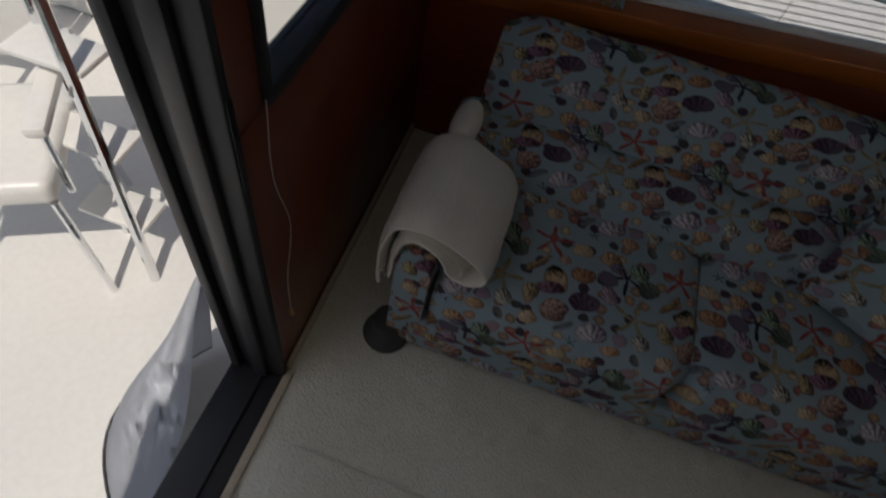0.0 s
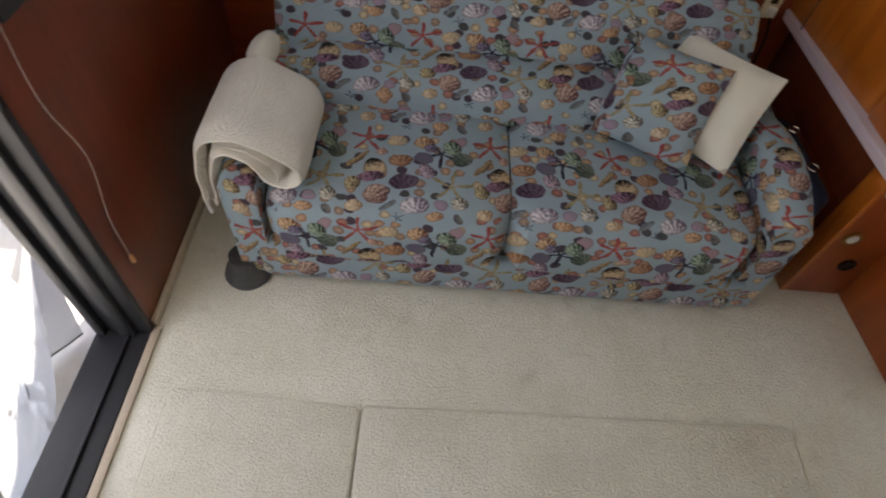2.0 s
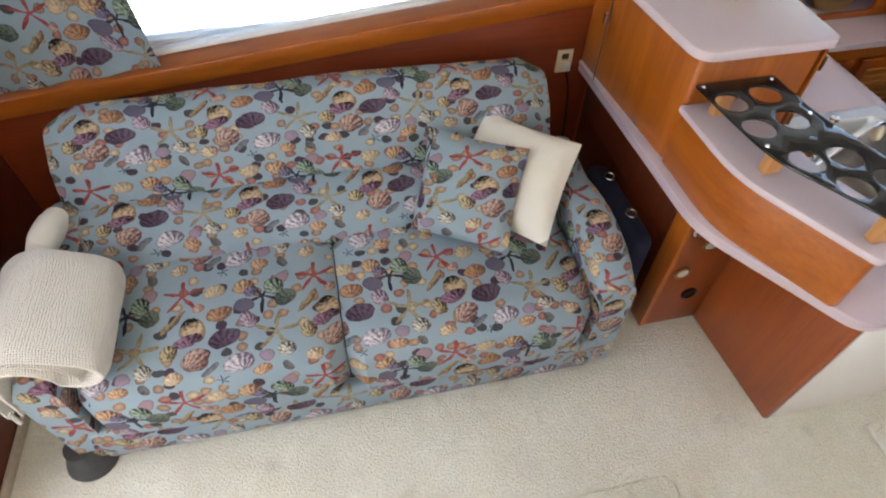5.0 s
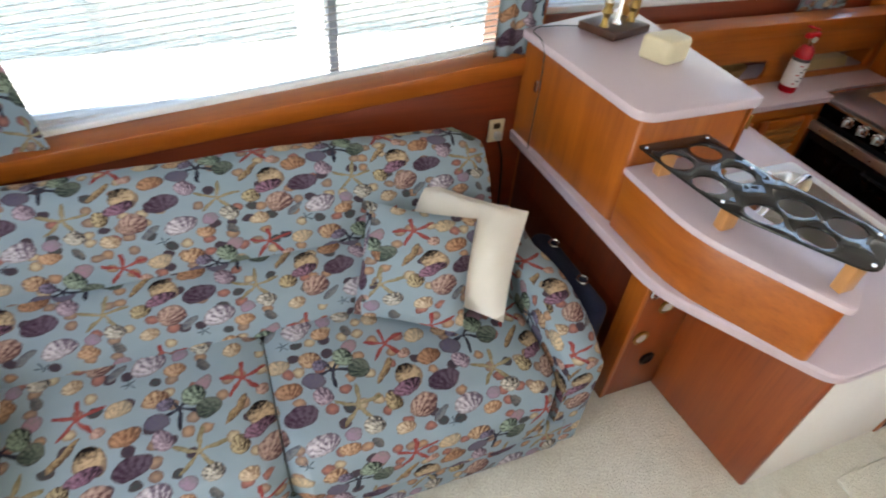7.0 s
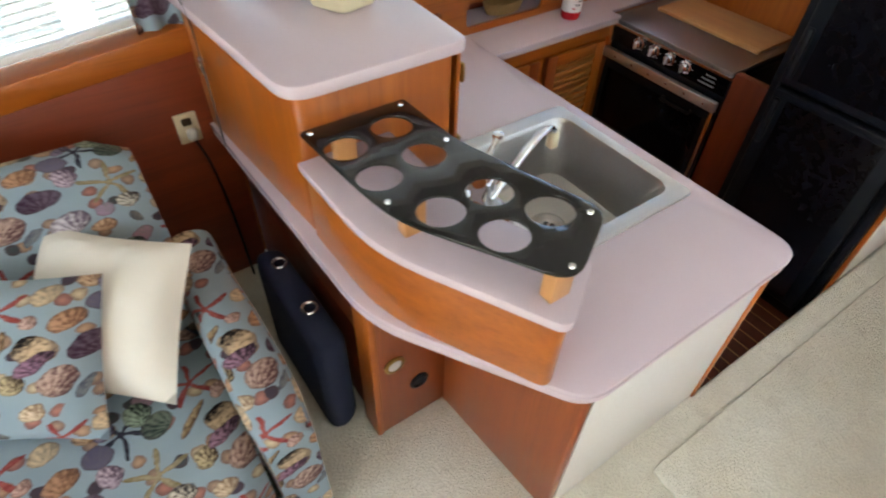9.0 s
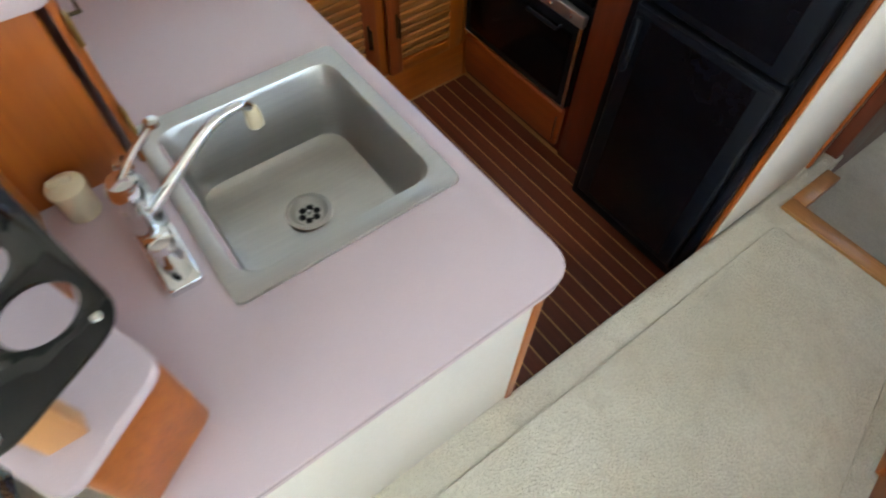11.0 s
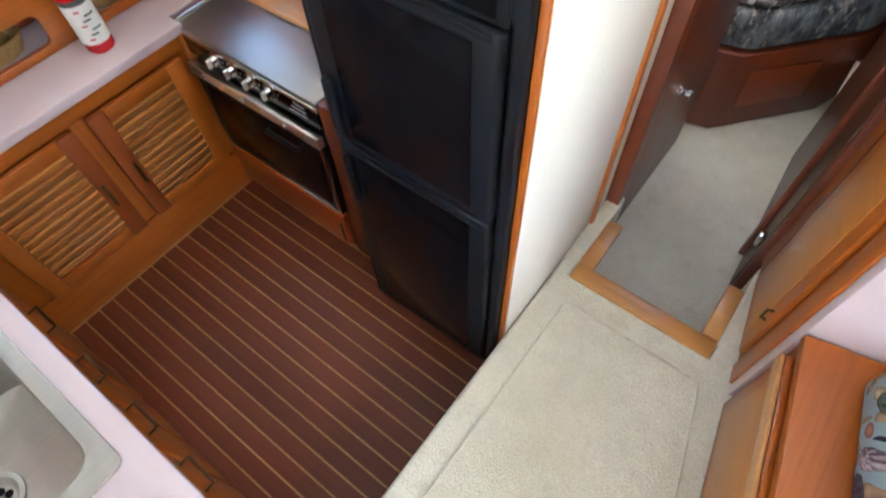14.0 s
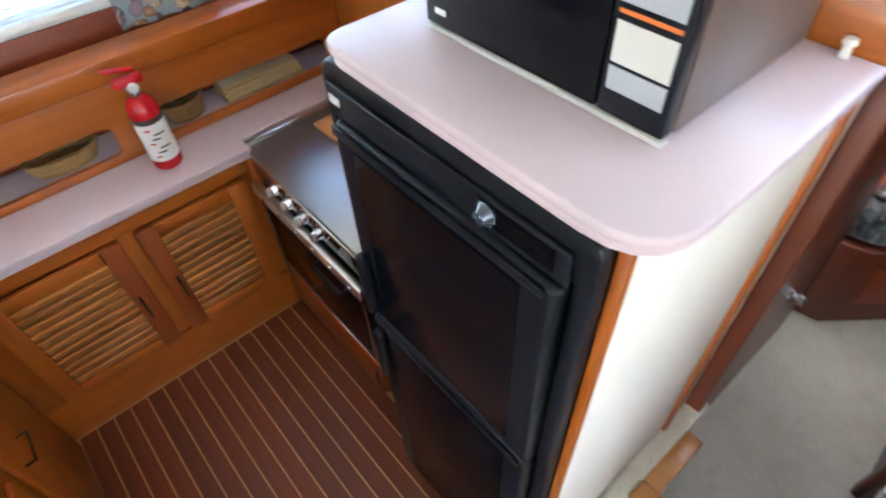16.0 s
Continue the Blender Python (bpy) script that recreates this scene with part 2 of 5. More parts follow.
# Motifs of the seaside cloth in one repeat: kind, place, radii, turn, two colours.
MOTIFS = (
    ("star", 0.14, 0.86, 0.155, 0.155, 0.3, (0.30, 0.015, 0.015), (0.46, 0.09, 0.07)),
    ("star", 0.74, 0.74, 0.15, 0.15, 0.9, (0.012, 0.014, 0.028), (0.05, 0.05, 0.08)),
    ("star", 0.84, 0.40, 0.16, 0.16, 0.2, (0.24, 0.18, 0.07), (0.42, 0.34, 0.19)),
    ("star", 0.44, 0.035, 0.05, 0.05, 0.6, (0.03, 0.05, 0.07), (0.06, 0.09, 0.12)),
    ("shell", 0.46, 0.42, 0.125, 0.085, 0.25, (0.075, 0.022, 0.055), (0.36, 0.24, 0.34)),
    ("cone", 0.22, 0.55, 0.09, 0.11, 0.35, (0.68, 0.47, 0.25), (0.03, 0.015, 0.015)),
    ("shell", 0.42, 0.64, 0.10, 0.07, 0.2, (0.60, 0.30, 0.14), (0.50, 0.22, 0.10)),
    ("shell", 0.26, 0.26, 0.10, 0.11, -0.6, (0.62, 0.40, 0.30), (0.34, 0.13, 0.12)),
    ("shell", 0.56, 0.17, 0.12, 0.09, 0.4, (0.72, 0.64, 0.66), (0.38, 0.27, 0.38)),
    ("shell", 0.07, 0.36, 0.065, 0.075, 0.1, (0.68, 0.52, 0.26), (0.16, 0.09, 0.04)),
    ("shell", 0.91, 0.70, 0.085, 0.08, 0.8, (0.035, 0.06, 0.05), (0.40, 0.48, 0.34)),
    ("shell", 0.60, 0.86, 0.085, 0.075, 0.0, (0.74, 0.46, 0.24), (0.40, 0.16, 0.07)),
    ("shell", 0.38, 0.86, 0.085, 0.065, 0.2, (0.76, 0.52, 0.28), (0.78, 0.62, 0.40)),
    ("shell", 0.60, 0.68, 0.085, 0.07, -0.3, (0.14, 0.12, 0.20), (0.36, 0.32, 0.42)),
    ("shell", 0.63, 0.54, 0.065, 0.085, 0.5, (0.60, 0.44, 0.50), (0.26, 0.15, 0.24)),
    ("shell", 0.90, 0.22, 0.07, 0.075, 0.5, (0.74, 0.66, 0.52), (0.12, 0.10, 0.10)),
    ("shell", 0.36, 0.155, 0.03, 0.085, -0.8, (0.10, 0.12, 0.16), (0.55, 0.56, 0.56)),
    ("shell", 0.08, 0.62, 0.028, 0.13, -0.7, (0.55, 0.36, 0.16), (0.30, 0.15, 0.06)),
    ("shell", 0.76, 0.19, 0.06, 0.055, 0.7, (0.40, 0.25, 0.36), (0.62, 0.50, 0.58)),
    ("shell", 0.72, 0.07, 0.075, 0.055, 0.0, (0.76, 0.45, 0.24), (0.66, 0.32, 0.14)),
    ("shell", 0.10, 0.12, 0.07, 0.06, 0.3, (0.78, 0.58, 0.36), (0.70, 0.42, 0.22)),
    ("shell", 0.26, 0.72, 0.05, 0.045, 0.3, (0.74, 0.44, 0.34), (0.60, 0.30, 0.22)),
    ("shell", 0.89, 0.90, 0.075, 0.06, 0.9, (0.45, 0.22, 0.30), (0.70, 0.50, 0.52)),
    ("shell", 0.83, 0.82, 0.075, 0.085, 0.5, (0.40, 0.52, 0.36), (0.03, 0.06, 0.05)),
    ("shell", 0.66, 0.80, 0.06, 0.05, 0.2, (0.30, 0.24, 0.36), (0.10, 0.08, 0.14)),
    ("shell", 0.20, 0.44, 0.11, 0.055, 0.3, (0.42, 0.20, 0.30), (0.10, 0.03, 0.07)),
    ("shell", 0.90, 0.06, 0.035, 0.06, 0.4, (0.08, 0.09, 0.10), (0.48, 0.44, 0.38)),
)


def seaside_cloth(name="seaside_cloth", repeat=0.365, tint=1.0):
    m = material(name, (0.3, 0.4, 0.5), 0.85, spec=0.2)
    g = Graph(m)
    c, sc, wrap = g.n("TexCoord"), g.n("VectorMath", operation="SCALE"), g.n("VectorMath", operation="FRACTION")
    wob = g.n("TexNoise")
    g.put(wob, "Vector", c.outputs["UV"])
    wob.inputs["Scale"].default_value = 22
    off = g.n("VectorMath", operation="MULTIPLY_ADD")
    g.put(off, 0, wob.outputs["Color"])
    off.inputs[1].default_value = (0.02, 0.02, 0)
    g.put(off, 2, c.outputs["UV"])
    g.put(sc, 0, off.outputs[0])
    sc.inputs["Scale"].default_value = 1 / repeat
    g.put(wrap, 0, sc.outputs[0])
    base = g.noise(c.outputs["UV"], 9, 3)
    col = g.mix(base, c4(0.20, 0.265, 0.30), c4(0.265, 0.335, 0.37))
    fine = g.noise(c.outputs["UV"], 105, 3)
    small = g.n("TexVoronoi", dims="2D")
    small.distance = "EUCLIDEAN"
    g.put(small, "Vector", sc.outputs[0])
    small.inputs["Scale"].default_value, small.inputs["Randomness"].default_value = 8.5, 0.75
    hue = g.n("ValToRGB")
    sep = g.n("SeparateColor")
    g.put(sep, 0, small.outputs["Color"])
    g.put(hue, 0, sep.outputs[0])
    hue.color_ramp.interpolation = "CONSTANT"
    tones = ((0.0, (0.42, 0.25, 0.15)), (0.2, (0.05, 0.035, 0.05)), (0.38, (0.52, 0.40, 0.25)), (0.55, (0.34, 0.22, 0.15)), (0.7, (0.05, 0.06, 0.06)), (0.82, (0.36, 0.15, 0.11)))
    while len(hue.color_ramp.elements) < len(tones):
        hue.color_ramp.elements.new(0.5)
    for el, (pos, rgb) in zip(hue.color_ramp.elements, tones):
        el.position, el.color = pos, c4(*rgb)
    here = g.math("MULTIPLY", g.math("LESS_THAN", small.outputs["Distance"], 0.36), g.math("GREATER_THAN", sep.outputs[1], 0.5))
    tone = g.mix(g.math("MULTIPLY", g.ramp(small.outputs["Distance"], 0.05, 0.37), g.math("MULTIPLY_ADD", fine, 1.2, 0.1)), hue.outputs[0], c4(0.07, 0.045, 0.05))
    col = g.mix(here, col, tone)
    for kind, u, v, ru, rv, turn, ca, cb in MOTIFS:
        ca, cb = (tuple(0.86 * (0.78 * q + 0.22 * sum(c) / 3) ** 1.12 for q in c) for c in (ca, cb))
        ru, rv = (ru * 1.12, rv * 1.12) if kind == "star" else (ru * 1.05, rv * 1.05)
        cb = cb if kind == "star" else tuple(0.42 * q for q in cb)
        mp = g.n("Mapping")
        mp.vector_type = "TEXTURE"
        g.put(mp, "Vector", wrap.outputs[0])
        mp.inputs["Location"].default_value, mp.inputs["Rotation"].default_value, mp.inputs["Scale"].default_value = (u, v, 0), (0, 0, turn), (ru, rv, 1)
        sx = g.n("SeparateXYZ")
        g.put(sx, 0, mp.outputs[0])
        ln = g.n("VectorMath", operation="LENGTH")
        g.put(ln, 0, mp.outputs[0])
        r = ln.outputs["Value"]
        if kind == "star":
            a = g.math("ARCTAN2", sx.outputs[1], sx.outputs[0])
            arm = g.math("POWER", g.math("MULTIPLY_ADD", g.math("COSINE", g.math("MULTIPLY", a, 5.0)), 0.5, 0.5), 4.2)
            edge = g.math("MULTIPLY_ADD", arm, 0.86, 0.12)
            mask = g.math("LESS_THAN", r, edge)
            shade = g.ramp(g.math("DIVIDE", r, edge), 1.0, 0.1)
        elif kind == "cone":
            mask = g.math("LESS_THAN", g.math("MULTIPLY_ADD", sx.outputs[1], 0.25, r), 0.95)
            shade = g.ramp(sx.outputs[1], -0.1, 0.6)
        else:
            a = g.math("ARCTAN2", sx.outputs[0], g.math("ADD", sx.outputs[1], 1.0))
            mask = g.math("LESS_THAN", r, 0.92)
            rib = g.math("MULTIPLY_ADD", g.math("SINE", g.math("MULTIPLY", a, 21.0)), 0.30, 0.16)
            shade = g.math("ADD", rib, g.math("MULTIPLY", g.ramp(sx.outputs[0], -0.35, 0.95), 0.75))
        shade = g.math("ADD", shade, g.math("MULTIPLY_ADD", fine, 2.6, -1.15))
        clamp = g.n("Clamp")
        g.put(clamp, 0, shade)
        ink = g.mix(clamp.outputs[0], c4(*ca), c4(*cb))
        if kind != "star":
            ink = g.mix(g.math("MULTIPLY", g.ramp(r, 0.72, 0.95), 0.6), ink, c4(0.05, 0.035, 0.04))
        col = g.mix(mask, col, ink)
    g.colour(col)
    soft, cloth = g.noise(c.outputs["UV"], 16, 4), g.noise(c.outputs["UV"], 420, 2)
    g.bump(g.math("ADD", soft, g.math("MULTIPLY", cloth, 0.12)), 0.35, 0.012)
    return m


CLOTH = seaside_cloth()


def water():
    m = material("harbour_water", (0.05, 0.07, 0.075), 0.12)
    g = Graph(m)
    n = g.noise(g.coords((0.9, 2.2, 1)), 1.6, 5)
    g.bump(n, 0.6, 0.3)
    return m


WATER = water()


# ---- shapes ----
def part(name, bm, mat, parent=None, label="", smooth=True):
    """Links a bmesh, written in world places, as one mesh object under a thing or a part. A bmesh is used up."""
    at = parent.matrix_world.translation if parent else Vector()
    at = Vector(parent["at"]) if parent and "at" in parent else at
    bmesh.ops.recalc_face_normals(bm, faces=bm.faces)
    bmesh.ops.translate(bm, verts=bm.verts, vec=-at)
    me = bpy.data.meshes.new(name)
    bm.to_mesh(me)
    bm.free()
    me.materials.append(mat)
    if smooth:
        me.set_sharp_from_angle(angle=radians(35))
        for p in me.polygons:
            p.use_smooth = True
    ob = new(name, me)
    ob["at"] = tuple(at)
    if parent:
        ob.parent = parent
    if label:
        tagged(ob, label)
    return ob


def thing(name, at, label, category, group="", kind=""):
    ob = new(name)
    ob.location = at
    ob["at"] = tuple(at)
    ob.empty_display_size = 0.05
    return tagged(ob, label, category, group, kind)


def setting(name, bm, mat, label, smooth=True):
    ob = part(name, bm, mat, None, "", smooth)
    return tagged(ob, label, name.split("_")[0], kind="structure")


def bevel(bm, w, seg=2, angle=40):
    if w > 0:
        edges = [e for e in bm.edges if len(e.link_faces) == 2 and e.calc_face_angle(0) > radians(angle)]
        bmesh.ops.bevel(bm, geom=edges, offset=w, segments=seg, affect="EDGES", profile=0.5)
    return bm


def box(x0, x1, y0, y1, z0, z1, w=0.004, seg=2, bm=None):
    b = bmesh.new()
    bmesh.ops.create_cube(b, size=1)
    for v in b.verts:
        v.co = ((x0, x1)[v.co.x > 0], (y0, y1)[v.co.y > 0], (z0, z1)[v.co.z > 0])
    bevel(b, min(w, 0.45 * min(abs(x1 - x0), abs(y1 - y0), abs(z1 - z0))), seg)
    return merge(bm, b)


def merge(bm, b):
    if bm is None:
        return b
    me = bpy.data.meshes.new("tmp")
    b.to_mesh(me)
    b.free()
    bm.from_mesh(me)
    bpy.data.meshes.remove(me)
    return bm


def moved(bm, m):
    bmesh.ops.transform(bm, matrix=m, verts=bm.verts)
    return bm


def rounded(points, radii, seg=5):
    """A polygon's outline with its corners rounded."""
    out, n = [], len(points)
    for i, p in enumerate(points):
        r = radii[i] if isinstance(radii, (list, tuple)) else radii
        p, a, b = Vector(p), Vector(points[i - 1]), Vector(points[(i + 1) % n])
        if r <= 0:
            out.append(p)
            continue
        da, db = (a - p).normalized(), (b - p).normalized()
        k = min(r, 0.48 * (a - p).length, 0.48 * (b - p).length)
        s, e = p + da * k, p + db * k
        for j in range(seg + 1):
            t = j / seg
            out.append((1 - t) ** 2 * s + 2 * t * (1 - t) * p + t * t * e)
    return out


def slab(points, z0, z1, radii=0.0, w=0.004, holes=(), seg=2):
    """An upright prism over an outline in plan."""
    bm = bmesh.new()
    loops = [rounded(points, radii)] + [list(h) for h in holes]
    edges = []
    for loop in loops:
        vs = [bm.verts.new((p[0], p[1], z0)) for p in loop]
        edges += [bm.edges.new((vs[i], vs[(i + 1) % len(vs)])) for i in range(len(vs))]
    if holes:
        bmesh.ops.triangle_fill(bm, use_beauty=True, edges=edges)
    else:
        bm.faces.new([e.verts[0] for e in edges])
    r = bmesh.ops.extrude_face_region(bm, geom=list(bm.faces))
    bmesh.ops.translate(bm, verts=[v for v in r["geom"] if isinstance(v, bmesh.types.BMVert)], vec=(0, 0, z1 - z0))
    return bevel(bm, w, seg)


def ring(cx, cy, r, n=24, ry=None):
    return [Vector((cx + r * math.cos(2 * math.pi * i / n), cy + (ry or r) * math.sin(2 * math.pi * i / n))) for i in range(n)]


def turned(profile, at=(0, 0, 0), n=24, m=None):
    """A solid of revolution: profile of (radius, height)."""
    bm = bmesh.new()
    rows = []
    for r, z in profile:
        rows.append([bm.verts.new((r * math.cos(2 * math.pi * i / n), r * math.sin(2 * math.pi * i / n), z)) for i in range(n)])
    for a, b in zip(rows, rows[1:]):
        for i in range(n):
            bm.faces.new((a[i], a[(i + 1) % n], b[(i + 1) % n], b[i]))
    bm.faces.new(rows[0]), bm.faces.new(rows[-1])
    return moved(bm, Matrix.Translation(at) @ (m or Matrix()))


def tube(path, r, n=10, closed=False):
    """A round bar along a path of points."""
    pts = [Vector(p) for p in path]
    bm = bmesh.new()
    rows = []
    for i, p in enumerate(pts):
        d = (pts[(i + 1) % len(pts)] if closed or i + 1 < len(pts) else p) - (pts[i - 1] if closed or i else p)
        d.normalize()
        u = d.cross(Vector((0.13, 0.21, 1)) if abs(d.z) < 0.9 else Vector((1, 0.1, 0))).normalized()
        v = d.cross(u)
        rr = r[i] if isinstance(r, (list, tuple)) else r
        rows.append([bm.verts.new(p + rr * (math.cos(2 * math.pi * k / n) * u + math.sin(2 * math.pi * k / n) * v)) for k in range(n)])
    for a, b in list(zip(rows, rows[1:])) + ([(rows[-1], rows[0])] if closed else []):
        for k in range(n):
            bm.faces.new((a[k], a[(k + 1) % n], b[(k + 1) % n], b[k]))
    if not closed:
        bm.faces.new(rows[0]), bm.faces.new(rows[-1])
    return bm


def bend(*pts, seg=8):
    """A smooth path through points."""
    p = [Vector(q) for q in pts]
    p = [p[0] * 2 - p[1]] + p + [p[-1] * 2 - p[-2]]
    out = []
    for i in range(1, len(p) - 2):
        for j in range(seg):
            t = j / seg
            a, b, c, d = p[i - 1], p[i], p[i + 1], p[i + 2]
            out.append(0.5 * (2 * b + (c - a) * t + (2 * a - 5 * b + 4 * c - d) * t * t + (3 * b - a - 3 * c + d) * t ** 3))
    return out + [p[-2]]


def unwrap(ob, shift=(0.0, 0.0)):
    """Cloth coordinates in metres, laid on by each face's main direction."""
    me = ob.data
    uv = me.uv_layers.new(name="UVMap")
    for p in me.polygons:
        nx, ny, nz = (abs(v) for v in p.normal)
        for li in p.loop_indices:
            c = me.vertices[me.loops[li].vertex_index].co
            if nx > max(ny, nz) * 1.3:
                q = (c.y, c.z)
            else:
                q = (c.x, c.z + c.y)
            uv.data[li].uv = (q[0] + shift[0], q[1] + shift[1])
    return ob


def cushion(outline, depth, soft, n=14):
    """A plump pillow: a square of four corners, thick in the middle, thin at its seams."""
    a, b, c, d = (Vector(p) for p in outline)
    nor = (b - a).cross(d - a).normalized()
    bm = bmesh.new()
    sheets = []
    for side in (1, -1):
        rows = []
        for i in range(n + 1):
            row = []
            for j in range(n + 1):
                u, v = i / n, j / n
                pull = 0.05 * (math.sin(math.pi * u) * (2 * abs(v - 0.5)) ** 2)
                base = (a * (1 - u) + b * u) * (1 - v) + (d * (1 - u) + c * u) * v
                mid = (a + b + c + d) / 4
                q = 1 - pull - 0.05 * math.sin(math.pi * v) * (2 * abs(u - 0.5)) ** 2
                h = depth * (math.sin(math.pi * u) * math.sin(math.pi * v)) ** soft
                h += 0.006 * noise.noise(base * 14) * min(1, 6 * u * (1 - u)) * min(1, 6 * v * (1 - v)) * 2
                row.append(bm.verts.new(mid + (base - mid) * q + nor * side * h))
            rows.append(row)
        for i in range(n):
            for j in range(n):
                bm.faces.new((rows[i][j], rows[i + 1][j], rows[i + 1][j + 1], rows[i][j + 1]))
        sheets.append(rows)
    bmesh.ops.remove_doubles(bm, verts=bm.verts, dist=0.0015)
    return bm


def puffy(x0, x1, profile, crown=0.012, n=16, r=0.02):
    """An upholstered block along x over a closed outline in y and z, with rounded ends."""
    bm = bmesh.new()
    pts = rounded(profile, 0.035, 4)
    mid = sum((Vector(p) for p in pts), Vector((0, 0))) / len(pts)
    rows = []
    for i in range(n + 1):
        t = i / n
        x = x0 + (x1 - x0) * t
        e = min(t, 1 - t) * (x1 - x0)
        k = 1 - (0.0 if e > r else (1 - math.sqrt(max(0.0, 1 - (1 - e / r) ** 2))) * 0.22)
        row = []
        for p in pts:
            q = mid + (Vector(p) - mid) * k
            lump = crown * math.sin(math.pi * t) + 0.006 * noise.noise(Vector((x * 6, q[0] * 6, q[1] * 6)))
            d = (Vector(p) - mid).normalized()
            row.append(bm.verts.new((x, q[0] + d[0] * lump, q[1] + d[1] * lump)))
        rows.append(row)
    m = len(pts)
    for a, b in zip(rows, rows[1:]):
        for k in range(m):
            bm.faces.new((a[k], a[(k + 1) % m], b[(k + 1) % m], b[k]))
    bm.faces.new(rows[0]), bm.faces.new(rows[-1])
    return bm

# ---- setting ----
SOLE = -0.25          # the galley's floor
LOWER = -0.28         # the forward cabin's floor


def prism_xz(points, y0, y1, w=0.003):
    """A board whose outline lies in x and z."""
    bm = slab(points, y0, y1, 0, w)
    for v in bm.verts:
        v.co = (v.co.x, v.co.z, v.co.y)
    return bm


def sill_z(x):
    return 0.605 + 0.098 * x


bm = slab([(0, -1.7), (2.95, -1.7), (4.40, -1.7), (4.40, -0.395), (4.02, -0.395), (4.02, 0.068), (4.40, 0.068), (4.40, 0.118),
           (2.905, 0.118), (2.905, 1.4), (0, 1.4)], -0.26, 0, 0, 0.014, seg=3)
setting("floor", bm, CARPET, "worn cream cut-pile carpet over the saloon and passage")
bm = box(2.90, 3.95, 0.10, 1.45, SOLE - 0.05, SOLE - 0.0012, 0)
sole = setting("floor_galley", bm, HOLLY, "teak and holly galley sole, a step lower")
setting("floor_cabin", box(4.08, 6.6, -1.2, 0.9, LOWER - 0.05, LOWER, 0.0), CARPET, "cream carpet of the forward cabin")
setting("wall_step", box(4.074, 4.082, -0.5, 0.2, LOWER, -0.02, 0.0), CARPET, "carpeted riser down to the cabin")

# Port side: panel below the window, lintel, wall beyond.
setting("wall_port", prism_xz([(-0.05, -0.2), (2.08, -0.2), (2.08, sill_z(2.08)), (-0.05, sill_z(-0.05))], 1.34, 1.40), MAHOGANY,
        "mahogany panelled wall behind the sofa")
setting("trim_port_sill", prism_xz([(0, sill_z(0) + 0.001), (2.06, sill_z(2.06) + 0.001), (2.06, sill_z(2.06) + 0.066), (0, sill_z(0) + 0.066)], 1.325, 1.43, 0.006),
        OAK_X, "honey oak sill rail under the window")
setting("wall_port_upper", box(-0.05, 4.5, 1.40, 1.46, 1.62, 2.0), HEADLINER, "white lining above the port windows")
setting("wall_port_return", box(2.08, 2.13, 1.40, 1.75, -0.2, 2.0), OAK, "oak return between saloon and galley window")
setting("wall_galley", box(2.1, 4.5, 1.74, 1.80, -0.2, 0.84), MAHOGANY, "wall behind the galley shelf")
setting("wall_galley_upper", box(2.1, 4.5, 1.74, 1.80, 1.90, 2.0), HEADLINER, "white lining above the galley window")
# The overhang past the windscreen is unseen, added to stop a sun streak.
setting("ceiling", box(-0.05, 5.1, -1.75, 1.85, 1.95, 2.02), HEADLINER, "white vinyl headliner ceiling, extended unseen past the windscreen to block sun")
# Unseen opening and lamp, added to brighten the forward cabin.
fill_opening = [Vector(p) for p in ((4.9, -0.35), (5.4, -0.35), (5.4, 0.1), (4.9, 0.1))]
setting("ceiling_cabin", slab([(4.475, -1.2), (6.7, -1.2), (6.7, 1.0), (4.475, 1.0)], 1.2, 1.25, 0, 0, holes=[fill_opening]), HEADLINER, "low white cabin ceiling with an added opening for a fill lamp")
window_light("cabin_fill_light", (5.15, -0.12, 1.22), (5.05, -0.12, 0), 0.5, 0.45, 0.1)

# Starboard side behind the camera: low wall, window, lintel.
setting("wall_starboard", box(-0.05, 4.5, -1.75, -1.70, -0.2, 0.85), MAHOGANY, "mahogany panelled starboard wall")
setting("wall_starboard_upper", box(-0.05, 4.5, -1.75, -1.70, 1.7, 2.0), HEADLINER, "white lining above the starboard windows")
for i, x in enumerate((-0.02, 2.35, 4.35)):
    setting("trim_starboard_post", box(x, x + 0.08, -1.75, -1.69, 0.85, 1.7), OAK, "oak post between the starboard windows")

# Forward bulkhead.
setting("wall_forward", box(4.27, 4.33, 0.135, 1.75, -0.2, 1.128), OAK, "oak forward bulkhead behind the galley")
setting("wall_forward_upper", box(4.45, 4.52, -1.75, 1.75, 1.78, 2.0), HEADLINER, "white lining above the windscreen")
setting("wall_dash", box(4.42, 4.47, -1.7, -0.50, 0, 1.24), OAK, "oak dash bulkhead to starboard")
setting("trim_windscreen_sill", box(4.132, 4.45, 0.085, 1.74, 1.129, 1.235, 0.01), OAK_Y, "oak windscreen sill")
setting("wall_windscreen_ledge", box(4.17, 4.52, 0.085, 1.75, 1.236, 1.29, 0.01), VINYL, "white windscreen ledge")

# Aft bulkhead with a window beside the door.
setting("wall_aft", box(-0.06, 0, 0.205, 1.34, -0.02, 0.95), MAHOGANY_Z, "dark mahogany aft bulkhead panel")
setting("wall_aft_pillar", box(-0.06, 0, 0.205, 0.295, 0.952, 1.95), MAHOGANY_Z, "dark mahogany pillar by the sliding door")
setting("wall_aft_far", box(-0.06, 0, 1.02, 1.40, 0.952, 1.95), MAHOGANY_Z, "dark mahogany pillar in the corner")
setting("wall_aft_upper", box(-0.06, 0, -1.75, 1.40, 1.952, 2.0), HEADLINER, "lining over the aft door")
